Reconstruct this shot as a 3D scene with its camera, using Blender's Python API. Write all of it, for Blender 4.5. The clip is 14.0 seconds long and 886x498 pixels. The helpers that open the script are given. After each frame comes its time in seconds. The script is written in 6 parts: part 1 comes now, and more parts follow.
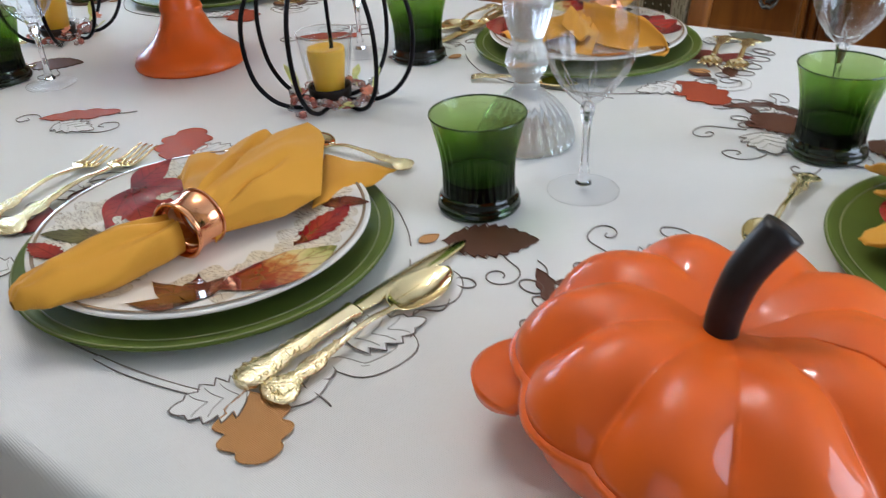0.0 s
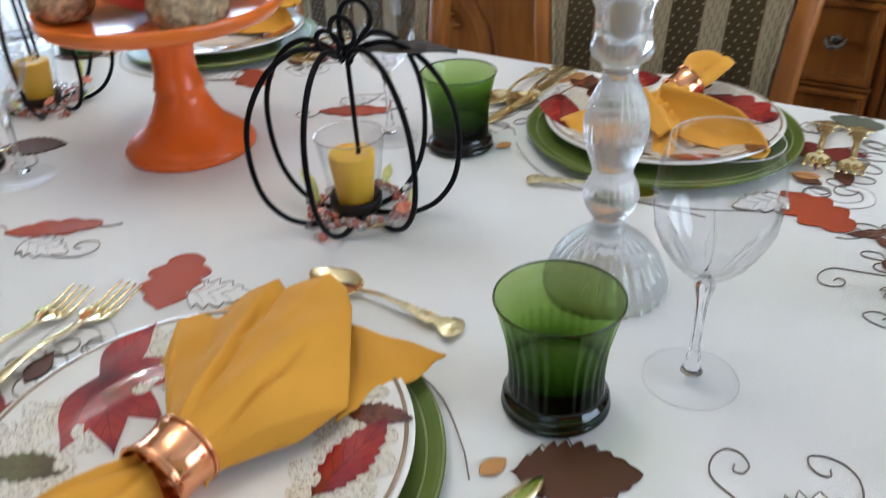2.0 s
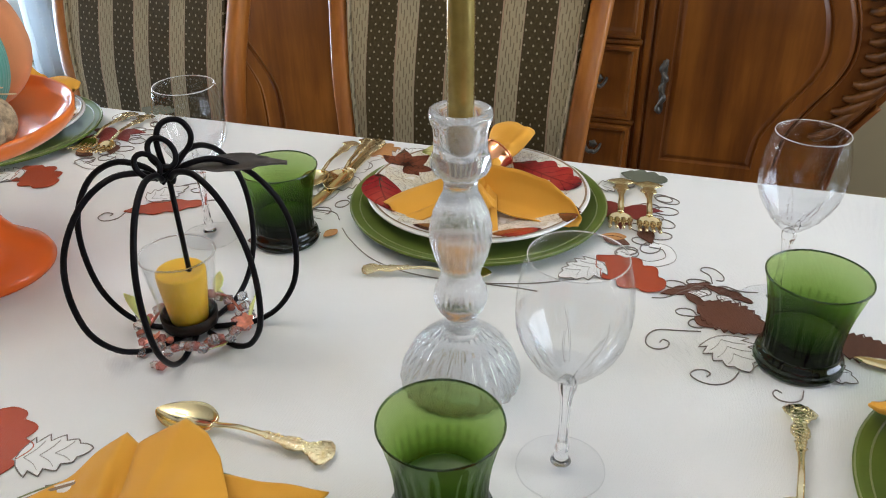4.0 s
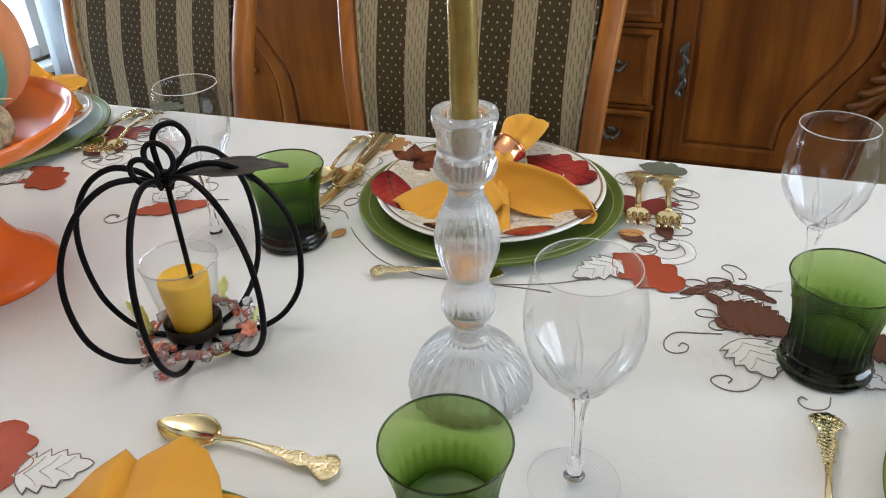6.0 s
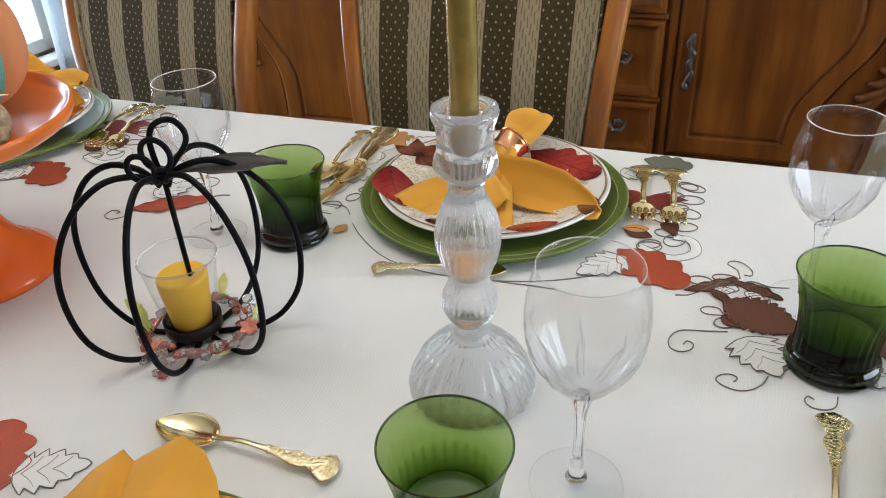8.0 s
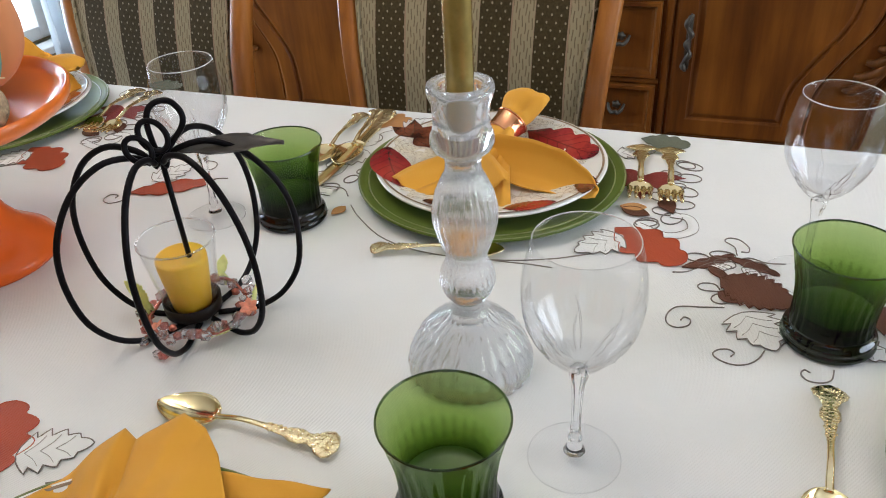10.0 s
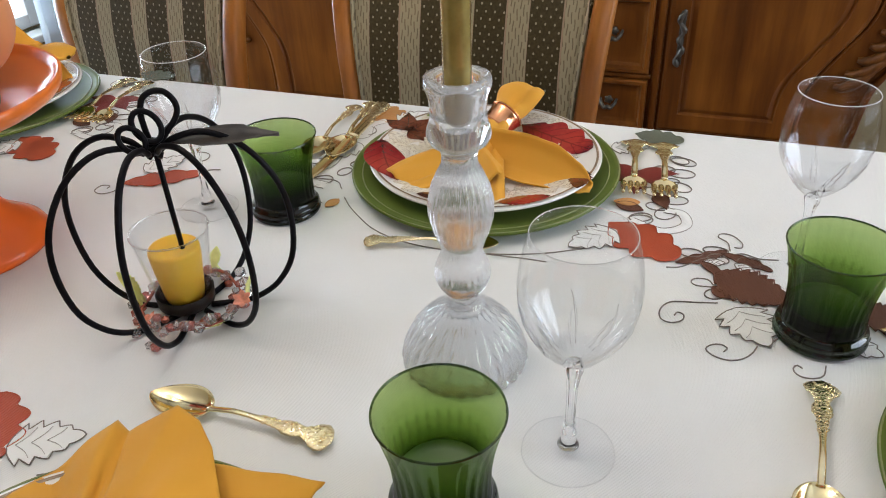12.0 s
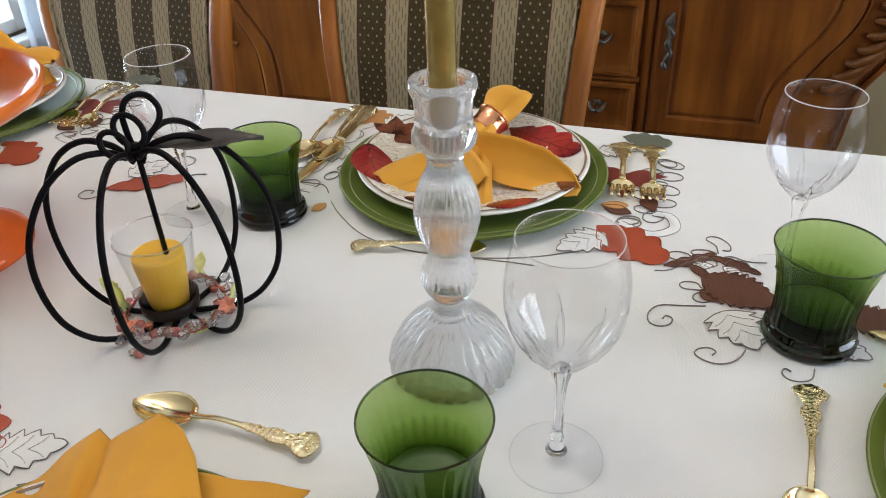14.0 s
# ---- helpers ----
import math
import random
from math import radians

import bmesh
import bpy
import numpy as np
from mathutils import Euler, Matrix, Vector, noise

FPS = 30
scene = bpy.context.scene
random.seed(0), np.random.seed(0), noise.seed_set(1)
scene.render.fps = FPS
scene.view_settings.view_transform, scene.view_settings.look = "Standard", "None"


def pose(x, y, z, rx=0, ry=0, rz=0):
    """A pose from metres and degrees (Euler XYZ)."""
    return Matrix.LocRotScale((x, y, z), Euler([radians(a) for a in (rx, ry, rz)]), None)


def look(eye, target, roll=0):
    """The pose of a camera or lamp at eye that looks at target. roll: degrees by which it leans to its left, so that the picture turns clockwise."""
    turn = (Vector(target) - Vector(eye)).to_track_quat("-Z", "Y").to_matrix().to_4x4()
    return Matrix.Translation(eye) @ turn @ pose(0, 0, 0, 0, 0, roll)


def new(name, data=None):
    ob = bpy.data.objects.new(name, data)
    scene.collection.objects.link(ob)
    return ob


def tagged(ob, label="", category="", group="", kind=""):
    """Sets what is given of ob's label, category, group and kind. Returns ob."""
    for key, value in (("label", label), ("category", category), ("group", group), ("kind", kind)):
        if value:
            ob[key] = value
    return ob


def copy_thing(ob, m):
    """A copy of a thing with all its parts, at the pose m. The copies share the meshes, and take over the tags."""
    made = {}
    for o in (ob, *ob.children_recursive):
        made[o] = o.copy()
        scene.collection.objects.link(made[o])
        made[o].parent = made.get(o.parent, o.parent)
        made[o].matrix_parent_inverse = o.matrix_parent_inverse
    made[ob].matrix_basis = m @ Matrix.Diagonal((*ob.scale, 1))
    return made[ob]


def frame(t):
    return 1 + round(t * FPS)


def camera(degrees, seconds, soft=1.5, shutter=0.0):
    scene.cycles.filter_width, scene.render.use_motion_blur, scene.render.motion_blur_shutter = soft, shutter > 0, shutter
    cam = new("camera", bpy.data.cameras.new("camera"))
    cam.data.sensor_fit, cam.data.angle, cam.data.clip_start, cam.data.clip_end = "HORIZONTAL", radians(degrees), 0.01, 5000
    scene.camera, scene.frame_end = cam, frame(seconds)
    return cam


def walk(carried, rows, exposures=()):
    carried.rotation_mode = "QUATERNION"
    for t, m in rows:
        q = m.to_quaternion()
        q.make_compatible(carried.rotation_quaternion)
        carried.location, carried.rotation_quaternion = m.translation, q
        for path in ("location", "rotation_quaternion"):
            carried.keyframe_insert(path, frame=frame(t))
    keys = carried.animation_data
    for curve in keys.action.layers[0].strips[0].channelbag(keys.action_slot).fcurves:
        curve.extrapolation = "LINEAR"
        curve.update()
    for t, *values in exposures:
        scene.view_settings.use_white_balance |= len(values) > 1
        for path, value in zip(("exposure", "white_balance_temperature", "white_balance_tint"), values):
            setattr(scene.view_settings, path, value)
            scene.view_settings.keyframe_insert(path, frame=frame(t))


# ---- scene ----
cam = camera(58.5, 14.0, soft=1.0, shutter=0.5)
PATH = [
    (0, (0.484, 0.256, 1.134), (-0.645, 1.534, 0.088), -2.8),
    (0.5, (0.458, 0.254, 1.142), (-0.709, 1.524, 0.129), -1.3),
    (1, (0.417, 0.328, 1.155), (-0.745, 1.521, 0.046), -1.7),
    (1.5, (0.341, 0.379, 1.166), (-0.86, 1.558, 0.084), -1.8),
    (2, (0.299, 0.419, 1.174), (-0.855, 1.67, 0.123), -2.9),
    (2.3, (0.274, 0.417, 1.205), (-0.7, 1.859, 0.22), -0.4),
    (2.5, (0.27, 0.397, 1.235), (-0.605, 1.91, 0.262), -1.4),
    (3, (0.259, 0.381, 1.255), (-0.487, 1.97, 0.297), -0.5),
    (3.5, (0.255, 0.395, 1.25), (-0.493, 1.952, 0.243), -0.5),
    (4, (0.235, 0.424, 1.241), (-0.497, 1.985, 0.227), -0.7),
    (4.2, (0.232, 0.43, 1.245), (-0.516, 1.992, 0.245), -1.0),
    (6.3, (0.233, 0.461, 1.242), (-0.548, 1.974, 0.194), -2.7),
    (6.5, (0.23, 0.462, 1.243), (-0.557, 1.977, 0.201), -3.1),
    (7, (0.234, 0.469, 1.239), (-0.585, 1.952, 0.176), -3.9),
    (7.5, (0.235, 0.474, 1.241), (-0.57, 1.963, 0.175), -3.3),
    (8, (0.233, 0.471, 1.241), (-0.552, 1.971, 0.178), -2.8),
    (10.5, (0.238, 0.466, 1.236), (-0.54, 1.944, 0.135), -3.5),
    (11, (0.238, 0.466, 1.236), (-0.538, 1.941, 0.13), -3.5),
    (11.5, (0.235, 0.47, 1.234), (-0.51, 1.958, 0.124), -2.8),
    (12, (0.233, 0.465, 1.236), (-0.519, 1.951, 0.129), -2.5),
    (12.5, (0.235, 0.468, 1.239), (-0.516, 1.964, 0.144), -2.5),
    (13, (0.229, 0.466, 1.238), (-0.503, 1.974, 0.148), -2.0),
    (13.5, (0.233, 0.469, 1.236), (-0.515, 1.968, 0.143), -2.6),
    (14, (0.234, 0.471, 1.233), (-0.499, 1.972, 0.133), -2.3),
]
walk(cam, [(t, look(eye, target, roll)) for t, eye, target, roll in PATH],
     exposures=[(0.0, -0.06, 5600, 10), (2.0, -0.03, 5560, 10), (3.0, 0.00, 5720, 10), (4.0, 0.03, 5880, 10), (14.0, 0.02, 5980, 12)])

# ---- world, sun and lamps ----
T = 0.76          # height of the cloth's surface

world = bpy.data.worlds.new("sky")
scene.world = world
world.use_nodes = True
wn = world.node_tree.nodes
sky = wn.new("ShaderNodeTexSky")
sky.sky_type = 'NISHITA'
sky.sun_disc = False
sky.sun_elevation, sky.sun_rotation = radians(38), radians(150)
world.node_tree.links.new(sky.outputs[0], wn["Background"].inputs[0])
wn["Background"].inputs[1].default_value = 0.12


def lamp(name, kind, m, energy, color, **more):
    data = bpy.data.lights.new(name, kind)
    data.energy, data.color = energy, color
    if kind == "AREA":
        data.shape = "RECTANGLE"
        data.size, data.size_y = more["size"], more["size_y"]
    if kind == "POINT":
        data.shadow_soft_size = more["radius"]
    if kind == "SUN":
        data.angle = radians(more["angle"])
    ob = new(name, data)
    ob.matrix_world = m
    return ob


lamp("sun", "SUN", look((0, 0, 0), (0.5, 0.75, -0.75)), 2.0, (1.0, 0.94, 0.86), angle=0.5)
DAY = (0.86, 0.93, 1.0)
lamp("window_light_west", "AREA", pose(-2.57, 1.60, 0.90, 0, -90, 0), 35, (0.74, 0.87, 1.0), size=0.9, size_y=1.4)
# unseen east window, placed to give the daylight from the right
lamp("window_light_east", "AREA", pose(2.57, 1.75, 1.4, 0, 90, 0), 60, DAY, size=1.5, size_y=1.9)
# weak added fill; no window is known on the south side
lamp("added_fill_south", "AREA", pose(0.95, -1.57, 1.45, 90, 0, 0), 1.0, DAY, size=1.9, size_y=1.4)

# ---- materials ----
M = {}


def base_mat(name):
    m = bpy.data.materials.new(name)
    m.use_nodes = True
    M[name] = m
    nt = m.node_tree
    return nt, nt.nodes["Principled BSDF"]


def put(nt, socket, value):
    if isinstance(value, bpy.types.NodeSocket):
        nt.links.new(value, socket)
    else:
        socket.default_value = value


def math_node(nt, op, a, b=0.0, c=None):
    n = nt.nodes.new("ShaderNodeMath")
    n.operation = op
    put(nt, n.inputs[0], a)
    put(nt, n.inputs[1], b)
    if c is not None:
        put(nt, n.inputs[2], c)
    return n.outputs[0]


def coords(nt, stretch=(1, 1, 1), kind="Object", turn=(0, 0, 0)):
    tc = nt.nodes.new("ShaderNodeTexCoord")
    mp = nt.nodes.new("ShaderNodeMapping")
    mp.inputs["Scale"].default_value = stretch
    mp.inputs["Rotation"].default_value = turn
    nt.links.new(tc.outputs[kind], mp.inputs[0])
    return mp.outputs[0]


def noise_tex(nt, vec, scale, detail=3.0, rough=0.55):
    n = nt.nodes.new("ShaderNodeTexNoise")
    n.inputs["Scale"].default_value = scale
    n.inputs["Detail"].default_value = detail
    n.inputs["Roughness"].default_value = rough
    nt.links.new(vec, n.inputs["Vector"])
    return n.outputs["Fac"]


def ramp(nt, fac, stops):
    n = nt.nodes.new("ShaderNodeValToRGB")
    els = n.color_ramp.elements
    while len(els) < len(stops):
        els.new(0.5)
    for e, (p, c) in zip(els, stops):
        e.position, e.color = p, (*c, 1)
    nt.links.new(fac, n.inputs[0])
    return n.outputs[0]


def mix_col(nt, fac, a, b):
    n = nt.nodes.new("ShaderNodeMix")
    n.data_type = "RGBA"
    put(nt, n.inputs[0], fac)
    put(nt, n.inputs[6], a if isinstance(a, bpy.types.NodeSocket) else (*a, 1))
    put(nt, n.inputs[7], b if isinstance(b, bpy.types.NodeSocket) else (*b, 1))
    return n.outputs[2]


def bump(nt, bsdf, height, strength, distance=0.001):
    n = nt.nodes.new("ShaderNodeBump")
    n.inputs["Strength"].default_value = strength
    n.inputs["Distance"].default_value = distance
    nt.links.new(height, n.inputs["Height"])
    nt.links.new(n.outputs[0], bsdf.inputs["Normal"])


def shade(c, k):
    return tuple(min(1.0, x * k) for x in c)


def plain(name, col, rough=0.5, metal=0.0, var=0.12, scale=12, bscale=300, bstr=0.15, coat=0.0, sheen=0.0, dist=0.001, sss=0.0):
    """A surface with a broad tint, a fine grain and a slightly uneven gloss."""
    nt, b = base_mat(name)
    v = coords(nt)
    n1, n2 = noise_tex(nt, v, scale), noise_tex(nt, v, bscale, 2)
    put(nt, b.inputs["Base Color"], ramp(nt, n1, [(0.3, shade(col, 1 - var)), (0.7, shade(col, 1 + var))]))
    b.inputs["Metallic"].default_value = metal
    put(nt, b.inputs["Roughness"], math_node(nt, "MULTIPLY_ADD", n1, rough * 0.5, rough * 0.75))
    b.inputs["Coat Weight"].default_value = coat
    b.inputs["Coat Roughness"].default_value = 0.06
    b.inputs["Sheen Weight"].default_value = sheen
    if sss:
        b.inputs["Subsurface Weight"].default_value = sss
        b.inputs["Subsurface Radius"].default_value = (0.02, 0.01, 0.004)
    bump(nt, b, n2, bstr, dist)
    return M[name]


def weave(name, col, var=0.06, pitch=1500, bstr=0.3, sheen=0.15, rough=0.85, creases=0.0, fold_scale=7):
    """Woven cloth: thread bump both ways, soft large creases."""
    nt, b = base_mat(name)
    v = coords(nt)
    big = noise_tex(nt, v, 5, 3)
    put(nt, b.inputs["Base Color"], ramp(nt, big, [(0.3, shade(col, 1 - var)), (0.7, shade(col, 1 + var))]))
    b.inputs["Roughness"].default_value = rough
    b.inputs["Sheen Weight"].default_value = sheen
    waves = []
    for axis in "XY":
        w = nt.nodes.new("ShaderNodeTexWave")
        w.bands_direction = axis
        w.inputs["Scale"].default_value = pitch / 6.28
        w.inputs["Distortion"].default_value = 0.6
        nt.links.new(v, w.inputs["Vector"])
        waves.append(w.outputs["Fac"])
    h = math_node(nt, "ADD", waves[0], waves[1])
    if creases:
        h = math_node(nt, "MULTIPLY_ADD", noise_tex(nt, coords(nt, (1, 1.8, 1)), fold_scale, 2, 0.5), creases, h)
    bump(nt, b, h, bstr, 0.0006)
    return M[name]


def wood(name, dark, mid, light, axis=2, rough=0.32, scale=7.0, coat=0.25):
    nt, b = base_mat(name)
    st = [6, 6, 6]
    st[axis] = 0.55
    v = coords(nt, tuple(st))
    n1 = noise_tex(nt, v, scale, 5, 0.62)
    n2 = noise_tex(nt, coords(nt, (1, 1, 1)), 3.5, 3)
    c = ramp(nt, n1, [(0.3, dark), (0.52, mid), (0.74, light)])
    c = mix_col(nt, ramp(nt, n2, [(0.3, (0, 0, 0)), (0.7, (0.55, 0.55, 0.55))]), c, shade(dark, 0.9))
    put(nt, b.inputs["Base Color"], c)
    b.inputs["Roughness"].default_value = rough
    b.inputs["Coat Weight"].default_value = coat
    b.inputs["Coat Roughness"].default_value = 0.18
    bump(nt, b, n1, 0.12, 0.001)
    return M[name]


def glass(name, col, ior=1.5, rough=0.0):
    nt, b = base_mat(name)
    b.inputs["Base Color"].default_value = (*col, 1)
    b.inputs["Roughness"].default_value = rough
    b.inputs["IOR"].default_value = ior
    b.inputs["Transmission Weight"].default_value = 1.0
    return M[name]


def thin_glass(name, col, power=1.0):
    """A thin wall: clear, tinted, with a gloss that grows at the edge."""
    nt, b = base_mat(name)
    out = nt.nodes["Material Output"]
    nt.nodes.remove(b)
    tr, gl, fr, mx = (nt.nodes.new("ShaderNode" + k) for k in ("BsdfTransparent", "BsdfGlossy", "LayerWeight", "MixShader"))
    tr.inputs[0].default_value = (*col, 1)
    gl.inputs["Roughness"].default_value = 0.02
    fr.inputs[0].default_value = 0.5
    edge = math_node(nt, "POWER", fr.outputs[1], 4.0)
    nt.links.new(math_node(nt, "MULTIPLY_ADD", edge, 0.45 * power, 0.022 * power), mx.inputs[0])
    nt.links.new(tr.outputs[0], mx.inputs[1])
    nt.links.new(gl.outputs[0], mx.inputs[2])
    nt.links.new(mx.outputs[0], out.inputs[0])
    return M[name]


def leaf_print(name, stops, vein, rough=0.12, coat=0.6, mottled=0.5):
    """A painted leaf: colour runs along its length, with darker veins."""
    nt, b = base_mat(name)
    uv = nt.nodes.new("ShaderNodeUVMap")
    sep = nt.nodes.new("ShaderNodeSeparateXYZ")
    nt.links.new(uv.outputs[0], sep.inputs[0])
    s, side = sep.outputs[0], math_node(nt, "ABSOLUTE", math_node(nt, "SUBTRACT", sep.outputs[1], 0.5))
    n = noise_tex(nt, coords(nt), 90, 4, 0.6)
    f = math_node(nt, "MULTIPLY_ADD", math_node(nt, "SUBTRACT", n, 0.5), mottled, s)
    c = ramp(nt, f, stops)
    line = math_node(nt, "LESS_THAN", math_node(nt, "FRACT", math_node(nt, "SUBTRACT", math_node(nt, "MULTIPLY", s, 7.0), math_node(nt, "MULTIPLY", side, 3.0))), 0.1)
    mid = math_node(nt, "LESS_THAN", side, 0.02)
    c = mix_col(nt, math_node(nt, "MULTIPLY", math_node(nt, "MAXIMUM", line, mid), 0.55), c, vein)
    put(nt, b.inputs["Base Color"], c)
    b.inputs["Roughness"].default_value = rough
    b.inputs["Coat Weight"].default_value = coat
    return M[name]


weave("cloth_white", (0.80, 0.795, 0.78), var=0.03, bstr=0.25, creases=3.0, rough=0.7)
weave("applique_rust", (0.40, 0.060, 0.016), var=0.12, bstr=0.4, rough=0.55, sheen=0.0)
weave("applique_brown", (0.105, 0.032, 0.013), var=0.25, bstr=0.4, rough=0.5, sheen=0.0)
weave("applique_orange", (0.55, 0.27, 0.085), var=0.1, bstr=0.4, rough=0.55, sheen=0.0)
weave("applique_grey", (0.12, 0.13, 0.09), var=0.15, bstr=0.4, rough=0.55, sheen=0.0)
weave("applique_red", (0.20, 0.018, 0.012), var=0.2, bstr=0.4, rough=0.5, sheen=0.0)
weave("applique_white", (0.84, 0.83, 0.81), var=0.03, bstr=0.3, rough=0.6)
plain("stitch", (0.22, 0.185, 0.16), 0.6, var=0.25, scale=300, bscale=2500, bstr=0.5)
plain("thread_pale", (0.42, 0.39, 0.355), 0.6, var=0.25, scale=300, bscale=2500, bstr=0.5)
weave("napkin_cloth", (0.66, 0.315, 0.020), var=0.07, pitch=3400, bstr=0.16, rough=0.8, sheen=0.05, creases=9.0, fold_scale=20)
plain("charger_green", (0.108, 0.150, 0.025), 0.45, var=0.18, scale=9, bscale=60, bstr=0.04, coat=0.04)
plain("porcelain", (0.83, 0.80, 0.75), 0.08, var=0.02, scale=20, bscale=40, bstr=0.01, coat=0.5)
plain("rim_line", (0.28, 0.20, 0.13), 0.25, var=0.2, scale=60, bstr=0.02)
leaf_print("print_red", [(0.0, (0.10, 0.008, 0.012)), (0.35, (0.30, 0.015, 0.02)), (0.7, (0.42, 0.04, 0.03)), (1.0, (0.16, 0.01, 0.02))], (0.08, 0.01, 0.01))
leaf_print("print_autumn", [(0.08, (0.11, 0.006, 0.012)), (0.42, (0.34, 0.020, 0.02)), (0.57, (0.60, 0.28, 0.09)), (0.67, (0.74, 0.62, 0.30)), (0.84, (0.55, 0.54, 0.20)), (0.97, (0.20, 0.23, 0.06))], (0.22, 0.05, 0.03))
leaf_print("print_brown", [(0.0, (0.05, 0.012, 0.008)), (0.5, (0.20, 0.06, 0.03)), (1.0, (0.10, 0.025, 0.015))], (0.04, 0.01, 0.008), mottled=0.9)
leaf_print("print_olive", [(0.0, (0.08, 0.025, 0.02)), (0.5, (0.16, 0.15, 0.06)), (1.0, (0.10, 0.09, 0.04))], (0.04, 0.02, 0.01))
plain("gold", (1.0, 0.82, 0.48), 0.13, 1.0, var=0.06, scale=40, bscale=900, bstr=0.02)
plain("gold_ornate", (1.0, 0.83, 0.52), 0.15, 1.0, var=0.08, scale=60, bscale=380, bstr=1.0, dist=0.0014)


def relief_at_end():
    """The crinkled relief fades out along the handle's smooth neck."""
    nt = M["gold_ornate"].node_tree
    b = next(n for n in nt.nodes if n.bl_idname == "ShaderNodeBump")
    tc, sep = nt.nodes.new("ShaderNodeTexCoord"), nt.nodes.new("ShaderNodeSeparateXYZ")
    nt.links.new(tc.outputs["Object"], sep.inputs[0])
    fade = ramp(nt, math_node(nt, "DIVIDE", sep.outputs[1], 0.1), [(0.55, (1, 1, 1)), (0.80, (0.04, 0.04, 0.04))])
    nt.links.new(fade, b.inputs["Strength"])


relief_at_end()
plain("rim_olive", (0.22, 0.24, 0.10), 0.3, var=0.2, scale=40, bstr=0.03)
plain("copper", (0.88, 0.42, 0.22), 0.16, 1.0, var=0.1, scale=60, bscale=260, bstr=0.12)
plain("black_iron", (0.007, 0.006, 0.007), 0.34, 0.0, var=0.3, scale=90, bscale=500, bstr=0.12)
plain("leaf_iron", (0.05, 0.042, 0.038), 0.45, 0.3, var=0.3, scale=60, bscale=400, bstr=0.15)
plain("tray_brown", (0.02, 0.013, 0.01), 0.4, var=0.3, scale=60, bstr=0.1)
plain("yellow_wax", (0.90, 0.52, 0.03), 0.42, var=0.02, scale=60, bscale=200, bstr=0.06, sss=0.25)
plain("taper_wax", (0.36, 0.27, 0.075), 0.24, 0.55, var=0.12, scale=90, bscale=900, bstr=0.10, coat=0.5)
plain("orange_glaze", (0.77, 0.128, 0.011), 0.42, var=0.05, scale=9, bscale=30, bstr=0.05, coat=0.5, dist=0.002)
plain("stem_black", (0.02, 0.018, 0.02), 0.36, var=0.2, scale=60, bstr=0.08)
glass("crystal", (0.985, 0.985, 1.0))
glass("lustre_crystal", (0.975, 0.978, 1.0), rough=0.01)
lustre = M["lustre_crystal"].node_tree.nodes["Principled BSDF"]
lustre.inputs["Transmission Weight"].default_value = 0.83
lustre.inputs["Thin Film Thickness"].default_value = 420.0
lustre.inputs["Thin Film IOR"].default_value = 1.45
thin_glass("clear_wall", (0.985, 0.987, 0.99), 0.6)
thin_glass("cup_wall", (0.97, 0.975, 0.975), 1.0)
thin_glass("cut_wall", (0.965, 0.970, 0.985), 3.2)
thin_glass("foot_wall", (0.990, 0.992, 0.995), 0.32)
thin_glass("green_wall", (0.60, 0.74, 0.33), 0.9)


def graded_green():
    """Green glass; the dark of the refracted foot is put into a tint deepening downwards."""
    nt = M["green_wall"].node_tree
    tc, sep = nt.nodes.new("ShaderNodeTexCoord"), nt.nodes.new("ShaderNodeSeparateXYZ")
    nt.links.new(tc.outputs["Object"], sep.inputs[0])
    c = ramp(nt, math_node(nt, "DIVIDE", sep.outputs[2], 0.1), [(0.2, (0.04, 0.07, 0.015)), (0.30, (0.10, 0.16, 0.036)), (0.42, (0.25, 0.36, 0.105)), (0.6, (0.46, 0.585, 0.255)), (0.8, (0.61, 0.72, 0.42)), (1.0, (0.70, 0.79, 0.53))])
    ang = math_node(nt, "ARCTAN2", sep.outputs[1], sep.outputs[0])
    # streaks that refraction in the flutes would give, put into the tint
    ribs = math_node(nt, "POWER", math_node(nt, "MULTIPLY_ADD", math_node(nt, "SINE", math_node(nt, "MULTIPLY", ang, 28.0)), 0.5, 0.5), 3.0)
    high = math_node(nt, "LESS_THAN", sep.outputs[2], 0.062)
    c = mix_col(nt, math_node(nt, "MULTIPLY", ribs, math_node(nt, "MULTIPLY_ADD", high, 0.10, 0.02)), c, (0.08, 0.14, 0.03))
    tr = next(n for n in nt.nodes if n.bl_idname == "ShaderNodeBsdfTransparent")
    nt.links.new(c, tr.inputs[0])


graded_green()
glass("green_base", (0.012, 0.028, 0.006))
# opaque colour in place of light refracted through the glass floor
plain("lit_floor_green", (0.10, 0.17, 0.038), 0.4, var=0.08, scale=40, bstr=0.02)
glass("bead_clear", (0.95, 0.93, 0.92), 1.5)
glass("bead_pink", (0.90, 0.36, 0.30), 1.45)
for name, share in (("bead_clear", 0.82), ("bead_pink", 0.7)):
    M[name].node_tree.nodes["Principled BSDF"].inputs["Transmission Weight"].default_value = share
plain("bead_copper", (0.45, 0.14, 0.09), 0.2, 0.2, var=0.3, scale=200)
plain("leaf_lime", (0.90, 0.90, 0.42), 0.25, var=0.2, scale=150, bscale=700, coat=0.4, sss=0.3)
plain("flower_pink", (0.78, 0.27, 0.16), 0.3, var=0.25, scale=150, coat=0.3)
wood("chair_wood", (0.21, 0.066, 0.011), (0.35, 0.122, 0.020), (0.46, 0.180, 0.033), 2, 0.32)
